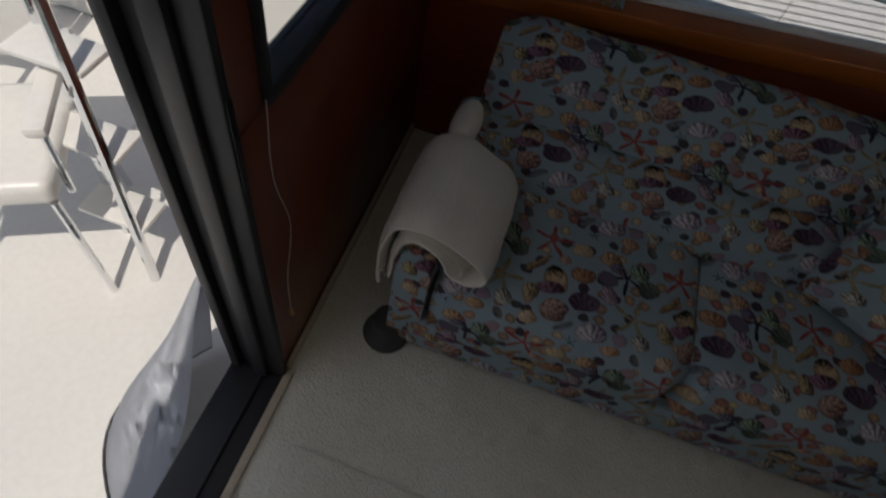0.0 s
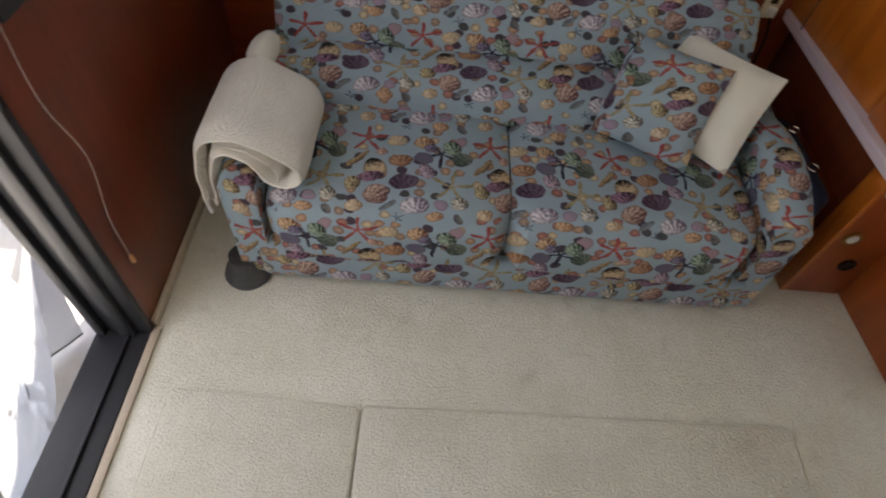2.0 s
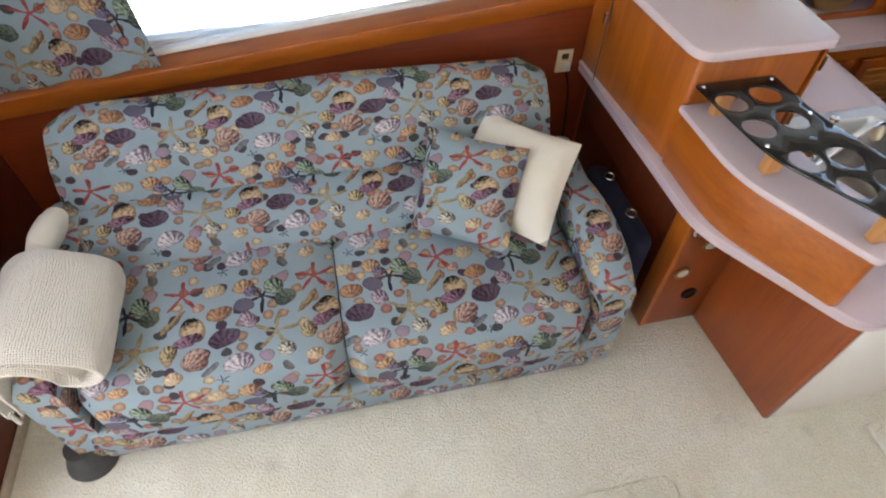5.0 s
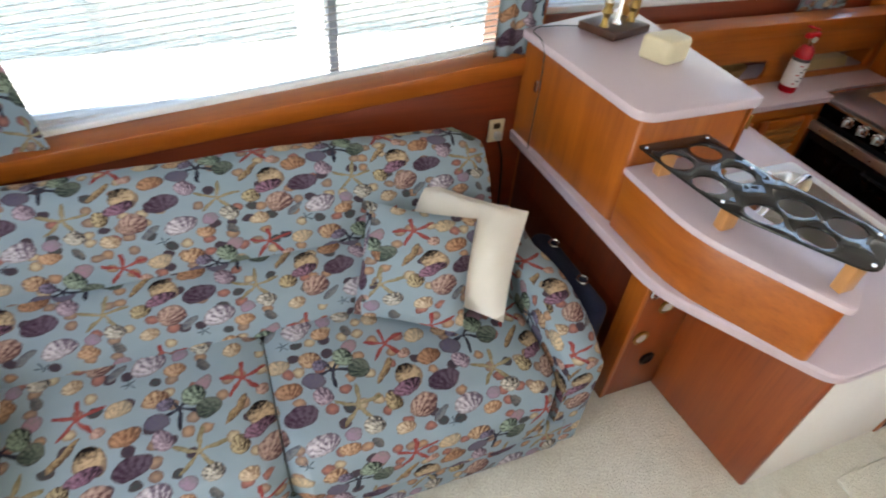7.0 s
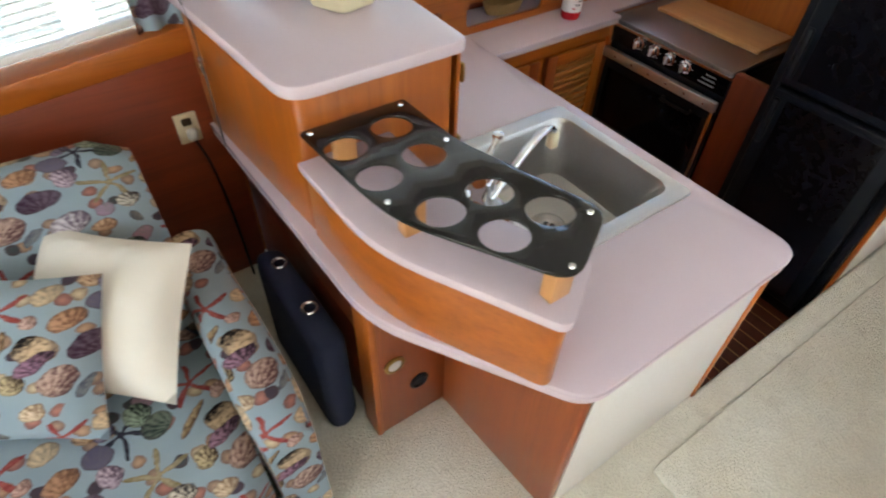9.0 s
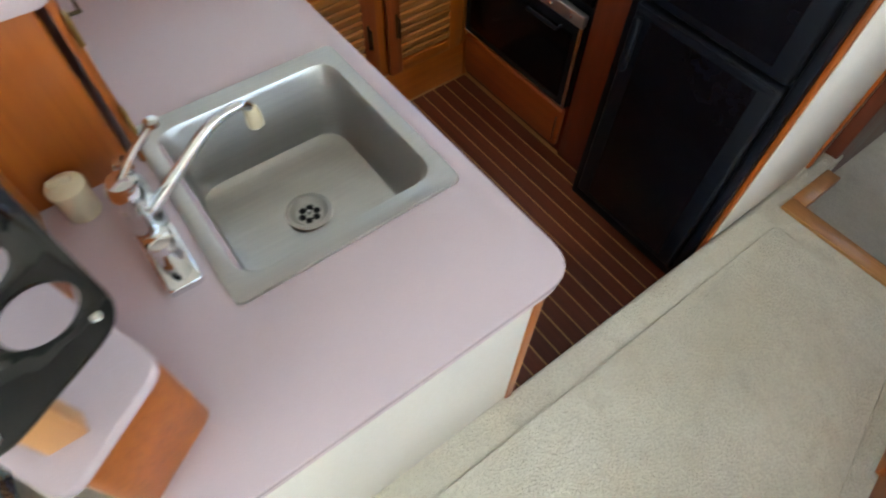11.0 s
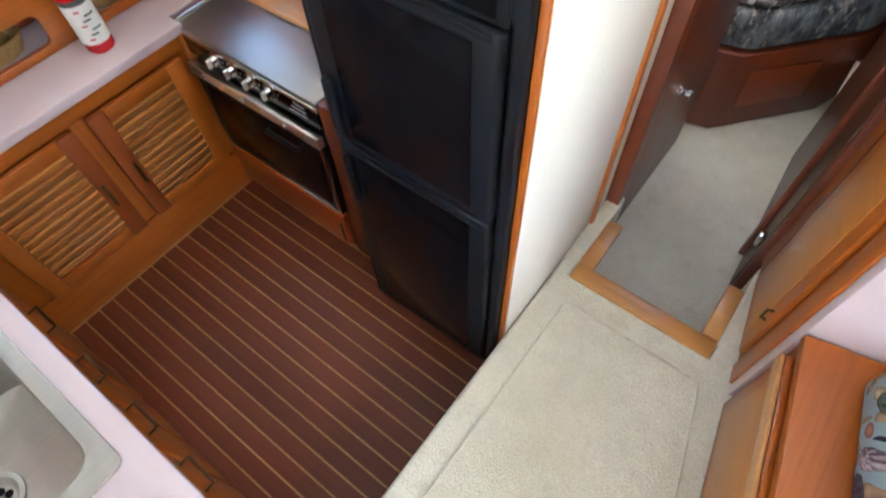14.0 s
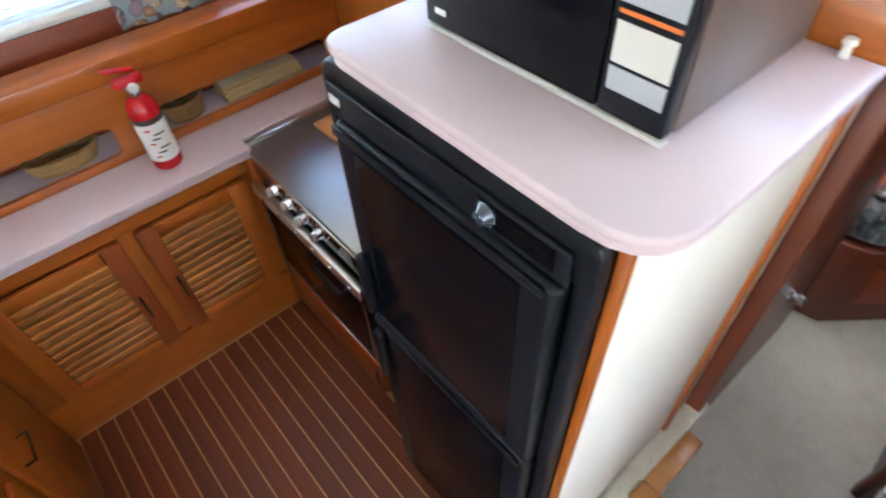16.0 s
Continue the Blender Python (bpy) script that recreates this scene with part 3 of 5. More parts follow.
setting("wall_aft_starboard", box(-0.10, -0.02, -1.75, -1.05, -0.05, 1.95), VINYL, "beige bulkhead beyond the sliding door")
setting("baseboard", box(0.001, 0.016, 0.21, 1.33, 0, 0.035, 0.004), STRIP, "pale carpet strip along the aft bulkhead")

# Forward cabin, seen down the companionway.
setting("wall_passage_port", box(4.25, 4.34, 0.118, 0.16, -0.3, 1.128), VINYL, "white vinyl wall beside the companionway")
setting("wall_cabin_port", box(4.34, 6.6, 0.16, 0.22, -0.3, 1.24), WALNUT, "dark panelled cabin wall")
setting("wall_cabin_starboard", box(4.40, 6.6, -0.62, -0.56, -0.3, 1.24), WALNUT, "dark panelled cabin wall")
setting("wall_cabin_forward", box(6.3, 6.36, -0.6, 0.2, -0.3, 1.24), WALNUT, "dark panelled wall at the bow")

# ---- windows ----


def window(name, x0, x1, y, z0, z1, mull):
    """A sliding window: frame bars, panes and rubber, across x."""
    w = thing(name, ((x0 + x1) / 2, y, z0), "sliding cabin window in a white and grey frame", "window", kind="structure")
    part("window_frame", box(x0, x1, y - 0.02, y + 0.03, z0, z0 + 0.045), WHITE, w)
    part("window_frame", box(x0, x1, y - 0.02, y + 0.03, z1 - 0.03, z1), WHITE, w)
    part("window_frame", box(x0, x0 + 0.03, y - 0.019, y + 0.029, z0 + 0.045, z1 - 0.03), WHITE, w)
    part("window_frame", box(x1 - 0.03, x1, y - 0.019, y + 0.029, z0 + 0.045, z1 - 0.03), WHITE, w)
    part("window_stile", box(mull - 0.014, mull + 0.014, y - 0.012, y + 0.022, z0 + 0.046, z1 - 0.031), STRIPE_GREY, w)
    for a, b in ((x0 + 0.03, mull - 0.014), (mull + 0.014, x1 - 0.03)):
        p = part("pane", box(a, b, y + 0.003, y + 0.008, z0 + 0.045, z1 - 0.03, 0), GLASS, w)
        p.visible_shadow = False
    return w


window("window_1", 0.02, 2.06, 1.47, 0.72, 1.66, 1.42)
window("window_2", 2.14, 4.4, 1.76, 0.84, 1.9, 3.05)
window("window_3", 0.06, 2.35, -1.74, 0.85, 1.7, 1.2)
window("window_4", 2.43, 4.35, -1.74, 0.85, 1.7, 3.3)
w5 = thing("window_5", (-0.03, 0.66, 0.95), "small aft window beside the sliding door", "window", kind="structure")
part("window_frame", box(-0.05, 0.012, 0.298, 1.018, 0.952, 0.985), ALUMINIUM, w5)
part("window_frame", box(-0.05, 0.012, 0.298, 0.315, 0.986, 1.95), ALUMINIUM, w5)
p = part("pane", box(-0.034, -0.030, 0.315, 1.018, 0.985, 1.95, 0), GLASS, w5)
p.visible_shadow = False


def blind(at, x0, x1, y, z_of, rows, gap, label, wide=0.025, rise=-0.010):
    """A venetian blind: a bottom rail, a head rail, slats and cords."""
    b = thing("window_blind", at, label, "blind")
    za, zb = z_of(x0), z_of(x1)
    first = None
    part("bottom_rail", prism_xz([(x0, za), (x1, zb), (x1, zb + 0.02), (x0, za + 0.02)], y - 0.013, y + 0.013, 0.004), BLIND, b)
    for i in range(rows):
        h = 0.034 + gap * i
        if first is None:
            bm = bmesh.new()
            for x, z in ((x0, za + h), (x1, zb + h)):
                for k in range(5):
                    u = k / 4 - 0.5
                    bm.verts.new((x, y + wide * u, z + 0.003 * (1 - 4 * u * u) + rise * u))
            bm.verts.ensure_lookup_table()
            for k in range(4):
                bm.faces.new((bm.verts[k], bm.verts[k + 1], bm.verts[k + 6], bm.verts[k + 5]))
            bmesh.ops.solidify(bm, geom=bm.faces[:], thickness=0.0008)
            first = part("slat", bm, BLIND, b)
        else:
            o = new("slat", first.data)
            o.parent, o.location = b, (0, 0, gap * i)
    for f in (0.12, 0.5, 0.88):
        x, z = x0 + f * (x1 - x0), za + f * (zb - za)
        part("cord", tube([(x, y - 0.014, z), (x, y - 0.014, z + 0.04 + gap * rows)], 0.0012, 5), BLIND, b)
    return b


blind((1.0, 1.42, sill_z(1) + 0.07), 0.04, 2.03, 1.425, lambda x: sill_z(x) + 0.068, 38, 0.021, "white venetian blind lowered over the saloon window")
blind((2.8, 1.70, 0.86), 2.16, 3.66, 1.70, lambda x: 0.868, 47, 0.021, "white venetian blind over the galley window")

blind((1.2, -1.68, 0.88), 0.10, 2.32, -1.68, lambda x: 0.88, 38, 0.021, "white venetian blind closed over the starboard window", 0.012, 0.022)
# The helm blind is unseen, added to cut the sun through window_4.
blind((3.4, -1.68, 0.88), 2.46, 4.32, -1.68, lambda x: 0.88, 38, 0.021, "unseen white venetian blind added to block sun at the helm window")


def curtain(at, x0, x1, y, z0a, z0b, z1, label, shift):
    """A hanging cloth with soft folds; its hem runs from z0a to z0b."""
    n, m, th = 28, 12, 0.004
    bm = bmesh.new()
    sides = []
    for s in (0, th):
        rows = []
        for i in range(n + 1):
            u = i / n
            row = []
            for j in range(m + 1):
                v = j / m
                z = (z0a + (z0b - z0a) * u) * (1 - v) + z1 * v
                row.append(bm.verts.new((x0 + (x1 - x0) * u * (1 - 0.15 * v), y + s + 0.014 * math.sin(u * 17) * (0.6 + 0.4 * v) + 0.005 * math.sin(5 * u + 4 * v), z)))
            rows.append(row)
        for i in range(n):
            for j in range(m):
                bm.faces.new((rows[i][j], rows[i + 1][j], rows[i + 1][j + 1], rows[i][j + 1]))
        sides.append(rows)
    a, b = sides
    for i in range(n):
        bm.faces.new((a[i][0], a[i + 1][0], b[i + 1][0], b[i][0]))
    c = part("curtain", bm, CLOTH)
    unwrap(c, shift)
    return tagged(c, label, "curtain")


curtain((0, 0, 0), 0.08, 0.60, 1.36, 0.66, 0.70, 1.6, "pale blue seashell curtain drawn beside the aft window end", (0.1, 0.2))
curtain((0, 0, 0), 1.93, 2.09, 1.355, 0.83, 0.845, 1.6, "pale blue seashell curtain beside the oak cabinet", (0.0, 0.05))
curtain((0, 0, 0), 3.66, 3.95, 1.665, 0.80, 0.80, 1.5, "pale blue seashell curtain over the galley shelf", (0.2, 0.1))

# ---- aft sliding door and cockpit ----
door = thing("door_1", (-0.06, -0.1, 0), "sliding glass door in a dark bronze frame, opened onto the cockpit", "door", kind="structure")
part("door_jamb", box(-0.118, 0.008, 0.180, 0.203, 0, 1.95, 0.006), ALUMINIUM, door)
part("jamb_rib", box(-0.075, -0.035, 0.160, 0.1795, 0, 1.95, 0.004), ALUMINIUM, door)
part("jamb_rib", box(-0.145, -0.1185, 0.160, 0.203, 0, 1.95, 0.004), ALUMINIUM, door)
part("track", box(-0.15, 0.004, -1.05, 0.1795, -0.02, 0.014, 0.005), ALUMINIUM, door)
part("track_rib", box(-0.055, -0.045, -1.05, 0.159, 0.014, 0.028, 0.003), ALUMINIUM, door)
part("door_stile", box(-0.10, -0.06, -0.435, -0.405, 0.029, 1.95, 0.008), ALUMINIUM, door)
fixed = part("pane", box(-0.083, -0.078, -1.05, -0.436, 0.029, 1.95, 0), GLASS, door)
fixed.visible_shadow = False
part("latch_plate", box(0.0082, 0.0115, 0.184, 0.199, 0.85, 1.05, 0.002), BLACK, door)
setting("trim_threshold", box(0.004, 0.03, -1.05, 0.20, 0, 0.012, 0.005), STRIP, "pale strip along the door threshold")

cord = thing("blind_cord", (0.02, 0.26, 0.35), "thin looped cord hanging against the mahogany panel", "cord")
part("string", tube(bend((0.012, 0.285, 0.98), (0.014, 0.27, 0.8), (0.02, 0.30, 0.62), (0.016, 0.265, 0.45), (0.014, 0.262, 0.30)), 0.0010, 5), PLUG, cord)
part("tassel", turned([(0.002, 0), (0.006, -0.01), (0.007, -0.03), (0.003, -0.036)], (0.016, 0.262, 0.30), 10), BIRCH, cord)

setting("ground_deck", box(-3.2, -0.15, -2.2, 2.2, -0.4, -0.2, 0.02), GELCOAT, "white moulded cockpit deck")
setting("wall_bulwark_port", box(-3.2, -0.1, 1.55, 1.75, -0.2, 0.5, 0.04), GELCOAT, "white moulded cockpit bulwark")
setting("wall_transom", box(-3.3, -3.1, -2.2, 1.75, -0.2, 0.4, 0.04), GELCOAT, "white moulded transom")


def deck_chair(at, turn, label):
    c = thing("deck_chair", at, label, "chair")
    m = Matrix.Translation(at) @ Matrix.Rotation(turn, 4, "Z")
    part("seat", moved(box(-0.24, 0.24, -0.22, 0.22, 0.44, 0.53, 0.03, 3), m), GELCOAT, c)
    part("backrest", moved(box(-0.24, 0.24, 0.20, 0.28, 0.62, 0.92, 0.03, 3), m), GELCOAT, c)
    for sx in (-1, 1):
        for sy in (-1, 1):
            part("leg", moved(tube([(sx * 0.22, sy * 0.2, 0.44), (sx * 0.25, sy * 0.24, 0)], 0.013, 8), m), CHROME, c)
        part("armrest", moved(box(sx * 0.27 - 0.03, sx * 0.27 + 0.03, -0.2, 0.22, 0.68, 0.72, 0.015), m), GELCOAT, c)
        part("arm_post", moved(tube([(sx * 0.26, -0.16, 0.44), (sx * 0.27, -0.16, 0.68)], 0.011, 8), m), CHROME, c)
    return c


deck_chair((-1.05, 0.42, -0.2), 0.5, "white folding deck chair with chrome legs on the cockpit deck")
deck_chair((-1.9, 1.05, -0.2), 0.2, "white folding deck chair beside the bulwark")
ladder = thing("ladder", (-0.66, 0.47, -0.2), "polished steel flybridge ladder standing on the deck", "ladder")
for dx in (0, 0.2):
    part("rail", tube([(-0.62 - dx, 0.42 + dx * 0.7, -0.2), (-0.86 - dx, 0.74 + dx * 0.7, 1.9)], 0.017, 10), CHROME, ladder)
for k in range(7):
    f = 0.1 + k * 0.13
    part("rung", box(-0.84 - 0.24 * f, -0.60 - 0.24 * f, 0.43 + 0.32 * f, 0.56 + 0.32 * f, -0.2 + 2.1 * f, -0.18 + 2.1 * f, 0.006), GELCOAT, ladder)

cover = thing("canvas_cover", (-0.3, 0.15, -0.2), "white canvas cover with a dark edge cord, by the door", "cover")
bm = bmesh.new()
n = 12
grid = []
for i in range(n + 1):
    row = []
    for j in range(n + 1):
        u, v = i / n, j / n
        x = -0.19 - 0.25 * math.sin(math.pi * (0.15 + 0.7 * v)) * u
        y = -0.22 + 0.52 * v - 0.05 * u
        z = -0.2 + (0.08 + 0.55 * v ** 1.3) * (1 - u * u * 0.93)
        row.append(bm.verts.new((x + 0.02 * math.sin(6 * v + 3 * u), y, z + 0.015 * math.sin(9 * v - 4 * u))))
    grid.append(row)
for i in range(n):
    for j in range(n):
        bm.faces.new((grid[i][j], grid[i + 1][j], grid[i + 1][j + 1], grid[i][j + 1]))
edge = [grid[n][j].co.copy() + Vector((0, 0, 0.008)) for j in range(n + 1)]
bmesh.ops.solidify(bm, geom=bm.faces[:], thickness=0.006)
part("sheet", bm, CANVAS, cover)
part("edge_cord", tube(edge, 0.004, 6), INK, cover)

# ---- harbour ----
setting("water", box(-400, 400, -400, 400, -1.3, -1.2, 0), WATER, "sunlit harbour water", False)
dock = thing("dock", (1, 4.2, -0.9), "pale concrete floating dock beyond the port window", "dock", kind="structure")
part("deck", box(-9, 12, 2.05, 5.6, -0.95, -0.75, 0.03), CONCRETE, dock)
for i in range(5):
    part("piling", turned([(0.13, -1.4), (0.13, 0.9), (0.10, 1.0)], (-6 + 4 * i, 5.4, 0), 14), CONCRETE, dock)
for k, (x, y) in enumerate(((-7.0, 2.0), (3.0, 9.5), (-6.0, 8.5))):
    boat = thing("motor_boat", (x, y, -1.2), "white moored motor boat with a low cabin", "boat", "moored boats")
    part("hull", moved(slab([(-3.4, -1.2), (2.2, -1.2), (3.9, 0), (2.2, 1.2), (-3.4, 1.2)], 0, 1.0, 0.3, 0.08), Matrix.Translation((x, y, -1.25))), GELCOAT, boat)
    part("cabin", box(x - 1.5, x + 1.3, y - 0.85, y + 0.85, -0.25, 0.75, 0.15, 3), GELCOAT, boat)
    part("cabin_window", box(x - 1.2, x + 1.0, y - 0.86, y + 0.86, 0.1, 0.45, 0.02), BLACK_PANEL, boat)
    part("rail", tube([(x - 3.2, y - 1.1, 0.25), (x + 2.0, y - 1.1, 0.3), (x + 3.5, y, 0.35), (x + 2.0, y + 1.1, 0.3), (x - 3.2, y + 1.1, 0.25)], 0.02, 6), CHROME, boat)
rope = thing("mooring_rope", (0.6, 2.6, -0.75), "pale mooring rope running to the dock", "rope")
part("line", tube(bend((-1.5, 1.7, 0.3), (0.2, 2.5, -0.25), (2.2, 3.6, -0.74)), 0.014, 8), CANVAS, rope)

# ---- saloon: sofa and what lies on it ----
sofa = thing("sofa", (1.09, 0.8, 0), "two-seat sofa bed in pale blue seashell and starfish fabric", "sofa")
FR = 0.385
for x0, x1 in ((0.345, 1.038), (1.042, 1.765)):
    s = part("seat_cushion", puffy(x0, x1, [(FR, 0.185), (FR - 0.005, 0.36), (FR + 0.06, 0.408), (0.86, 0.425), (0.86, 0.20)], 0.014), CLOTH, sofa)
    unwrap(s, (0.155, 0.02))
unwrap(part("base", box(0.30, 1.82, FR + 0.01, 1.15, 0.045, 0.20, 0.02, 3), CLOTH, sofa), (0.0, 0.02))
unwrap(part("lower_back", puffy(0.33, 1.775, [(0.79, 0.40), (0.835, 0.50), (0.935, 0.535), (1.04, 0.52), (1.02, 0.38)], 0.012), CLOTH, sofa), (-0.03, -0.10))
unwrap(part("upper_back", puffy(0.285, 1.80, [(0.945, 0.49), (1.015, 0.64), (1.115, 0.742), (1.21, 0.725), (1.24, 0.40), (1.03, 0.42)], 0.012, 20, 0.05), CLOTH, sofa), (0.02, 0.28))
unwrap(part("back_panel", box(0.30, 1.79, 1.12, 1.25, 0.08, 0.62, 0.03, 3), CLOTH, sofa), (0, 0))


def arm(x0, x1, lift):
    """A rounded arm that slopes down to the front."""
    bm = bmesh.new()
    rows = []
    for i in range(15):
        t = i / 14
        y = 0.405 + 0.60 * t
        top = 0.47 + lift * t + 0.05 * math.sin(math.pi * min(1, t * 1.4))
        w, row = (x1 - x0) / 2, []
        k = 0.80 + 0.20 * min(1, t * 6)
        for j in range(15):
            a = math.pi * j / 14
            bulge = 1.0 + 0.12 * math.sin(a)
            row.append(bm.verts.new(((x0 + x1) / 2 - w * math.cos(a) * k * bulge, y, top - w * (1 - math.sin(a)) * 0.9)))
        row.append(bm.verts.new((x1 - 0.012, y, 0.06)))
        row.append(bm.verts.new((x0 + 0.012, y, 0.06)))
        rows.append(row)
    for a, b in zip(rows, rows[1:]):
        for j in range(17):
            bm.faces.new((a[j], a[(j + 1) % 17], b[(j + 1) % 17], b[j]))
    bm.faces.new(rows[0]), bm.faces.new(rows[-1])
    return bevel(bm, 0.012, 2, 60)


unwrap(part("arm", arm(0.225, 0.345, 0.06), CLOTH, sofa), (0.1, 0.07))
unwrap(part("arm", arm(1.765, 1.888, 0.06), CLOTH, sofa), (0.07, 0.2))
for x, y in ((0.235, 0.43), (1.76, 0.62)):
    part("foot", turned([(0.072, 0), (0.075, 0.012), (0.062, 0.045), (0.048, 0.075), (0.046, 0.10)], (x, y, 0), 24), GREY_FOOT, sofa, "dark grey rubber foot")
for x in (0.30, 1.80):
    part("foot", turned([(0.05, 0), (0.045, 0.06)], (x, 1.1, 0), 16), GREY_FOOT, sofa, "dark grey rubber foot")

pl = thing("throw_pillow", (1.55, 0.78, 0.5), "square seashell throw pillow leaning on the sofa back", "pillow")
unwrap(part("pillow_body", cushion([(1.285, 0.765, 0.445), (1.545, 0.60, 0.45), (1.655, 0.81, 0.665), (1.385, 0.965, 0.67)], 0.068, 0.45), CLOTH, pl), (0.12, 0.11))
pl = thing("throw_pillow", (1.75, 0.82, 0.5), "ivory cotton throw pillow leaning on the sofa arm", "pillow")
part("pillow_body", cushion([(1.42, 0.82, 0.455), (1.67, 0.605, 0.45), (1.825, 0.82, 0.645), (1.575, 1.06, 0.64)], 0.07, 0.42), IVORY_CLOTH, pl)

roll = thing("cushion_roll", (0.27, 0.9, 0.55), "white bolster tucked behind the folded throw", "cushion")
part("bolster", turned([(0.012, -0.10), (0.030, -0.085), (0.040, -0.04), (0.042, 0), (0.040, 0.04), (0.030, 0.085), (0.012, 0.10)], (0.275, 0.865, 0.545), 20, Matrix.Rotation(radians(80), 4, "X")), IVORY_CLOTH, roll)

throw = thing("throw_blanket", (0.33, 0.58, 0.6), "cream knitted throw folded over the sofa arm, with a tasselled end", "blanket")


def draped(path, y0, y1, th, slant=0.0):
    """A thick folded cloth along a path in x and z."""
    pts = bend(*[(x, 0, z) for x, z in path], seg=6)
    bm = bmesh.new()
    rows = []
    n = 12
    for s in (1, -1):
        sheet = []
        for i, p in enumerate(pts):
            d = (pts[min(i + 1, len(pts) - 1)] - pts[max(i - 1, 0)]).normalized()
            nor = Vector((-d.z, 0, d.x))
            row = []
            for j in range(n + 1):
                v = j / n
                k = math.sqrt(max(0.02, 1 - (2 * v - 1) ** 6))
                q = p + nor * (th / 2 * s * k)
                wave = 0.004 * noise.noise(Vector((q.x * 20, v * 6, q.z * 20)))
                row.append(bm.verts.new((q.x + wave, y0 + (y1 - y0) * v + slant * i / len(pts), q.z + wave)))
            sheet.append(row)
        for a, b in zip(sheet, sheet[1:]):
            for j in range(n):
                bm.faces.new((a[j], a[j + 1], b[j + 1], b[j]))
        rows.append(sheet)
    a, b = rows
    for j in range(n):
        bm.faces.new((a[0][j], a[0][j + 1], b[0][j + 1], b[0][j]))
        bm.faces.new((a[-1][j], a[-1][j + 1], b[-1][j + 1], b[-1][j]))
    for i in range(len(pts) - 1):
        bm.faces.new((a[i][0], a[i + 1][0], b[i + 1][0], b[i][0]))
        bm.faces.new((a[i][n], a[i + 1][n], b[i + 1][n], b[i][n]))
    return bm


part("folded_cloth", draped([(0.193, 0.365), (0.194, 0.46), (0.222, 0.575), (0.30, 0.607), (0.38, 0.578), (0.450, 0.532), (0.462, 0.482), (0.432, 0.458), (0.390, 0.460), (0.366, 0.480),
                             (0.358, 0.505), (0.335, 0.538), (0.29, 0.556), (0.252, 0.538), (0.230, 0.46), (0.226, 0.37)], 0.405, 0.745, 0.030), KNIT, throw)
part("inner_layer", draped([(0.40, 0.468), (0.405, 0.50), (0.37, 0.545), (0.30, 0.578), (0.25, 0.56)], 0.411, 0.739, 0.018), KNIT, throw)
for j in range(14):
    y = 0.412 + 0.025 * j
    part("tassel", tube(bend((0.197, y, 0.380), (0.192 + 0.006 * math.sin(j * 2.1), y + 0.004, 0.352), (0.197 + 0.008 * math.sin(j * 1.3), y + 0.006 * math.sin(j), 0.322), seg=3), 0.006, 6), KNIT, throw)

outlet = thing("wall_outlet", (1.965, 1.338, 0.60), "ivory wall outlet with a pale plug in it", "outlet")
part("cover_plate", box(1.935, 1.995, 1.330, 1.339, 0.552, 0.642, 0.003), IVORY, outlet)
part("socket", box(1.952, 1.978, 1.326, 1.332, 0.607, 0.629, 0.004), BRONZE, outlet)
part("plug", box(1.955, 1.983, 1.305, 1.331, 0.567, 0.599, 0.008, 3), PLUG, outlet)
part("cable", tube(bend((1.97, 1.315, 0.57), (1.99, 1.30, 0.48), (2.005, 1.30, 0.30), (2.01, 1.28, 0.02)), 0.004, 6), BLACK, outlet)

bag = thing("duffel_bag", (2.0, 0.75, 0), "navy canvas bag wedged between sofa and cabinet", "bag")
bm = box(1.965, 2.055, 0.60, 1.0, 0.0, 0.40, 0.04, 3)
for v in bm.verts:
    v.co += Vector((0.008, 0.01, 0.012)) * noise.noise(v.co * 11)
part("bag_body", bm, NAVY, bag)
for y in (0.72, 0.9):
    part("grommet", tube([(2.01 + 0.018 * math.cos(a), y + 0.018 * math.sin(a), 0.408) for a in np.linspace(0, 2 * math.pi, 17)[:-1]], 0.004, 6, True), CHROME, bag)

# ---- peninsula ----
pen = thing("peninsula_cabinet", (2.5, 0.7, 0), "honey oak peninsula base cabinet with round vents", "cabinet")
part("carcass", slab([(2.085, 1.335), (2.085, 0.545), (2.30, 0.545), (2.325, 0.14), (2.903, 0.14), (2.903, 1.40)], SOLE - 0.01, 0.36, 0, 0.003), MAHOGANY_Z, pen)
part("carcass_top", slab([(2.085, 1.335), (2.085, 0.545), (2.30, 0.545), (2.325, 0.142), (2.9035, 0.142), (2.9035, 1.40)], 0.361, 0.552, 0, 0,
                         holes=[[Vector(p) for p in ((2.49, 0.38), (2.9018, 0.38), (2.9018, 0.85), (2.49, 0.85))]]), MAHOGANY_Z, pen)
part("vent_panel", box(2.078, 2.292, 0.528, 0.546, 0.001, 0.553, 0.005), REDOAK, pen)
part("corner_post", slab([(2.066, 0.524), (2.086, 0.524), (2.086, 0.60), (2.066, 0.60)], 0.001, 0.552, 0, 0.006), OAK, pen)
part("end_panel", slab([(2.283, 0.527), (2.314, 0.116), (2.340, 0.116), (2.306, 0.527)], 0.001, 0.552, [0.002, 0.012, 0.012, 0.002], 0.002), REDOAK, pen, "red-brown oak end panel with a rounded corner")
part("white_panel", box(2.342, 2.903, 0.117, 0.141, 0.001, 0.552, 0.002), VINYL, pen, "white vinyl panel facing the passage")
part("corner_board", box(2.904, 2.926, 0.112, 0.30, SOLE, 0.552, 0.005), OAK, pen)
part("galley_face", box(2.9045, 2.924, 0.301, 1.36, SOLE, 0.552, 0.004), OAK, pen)
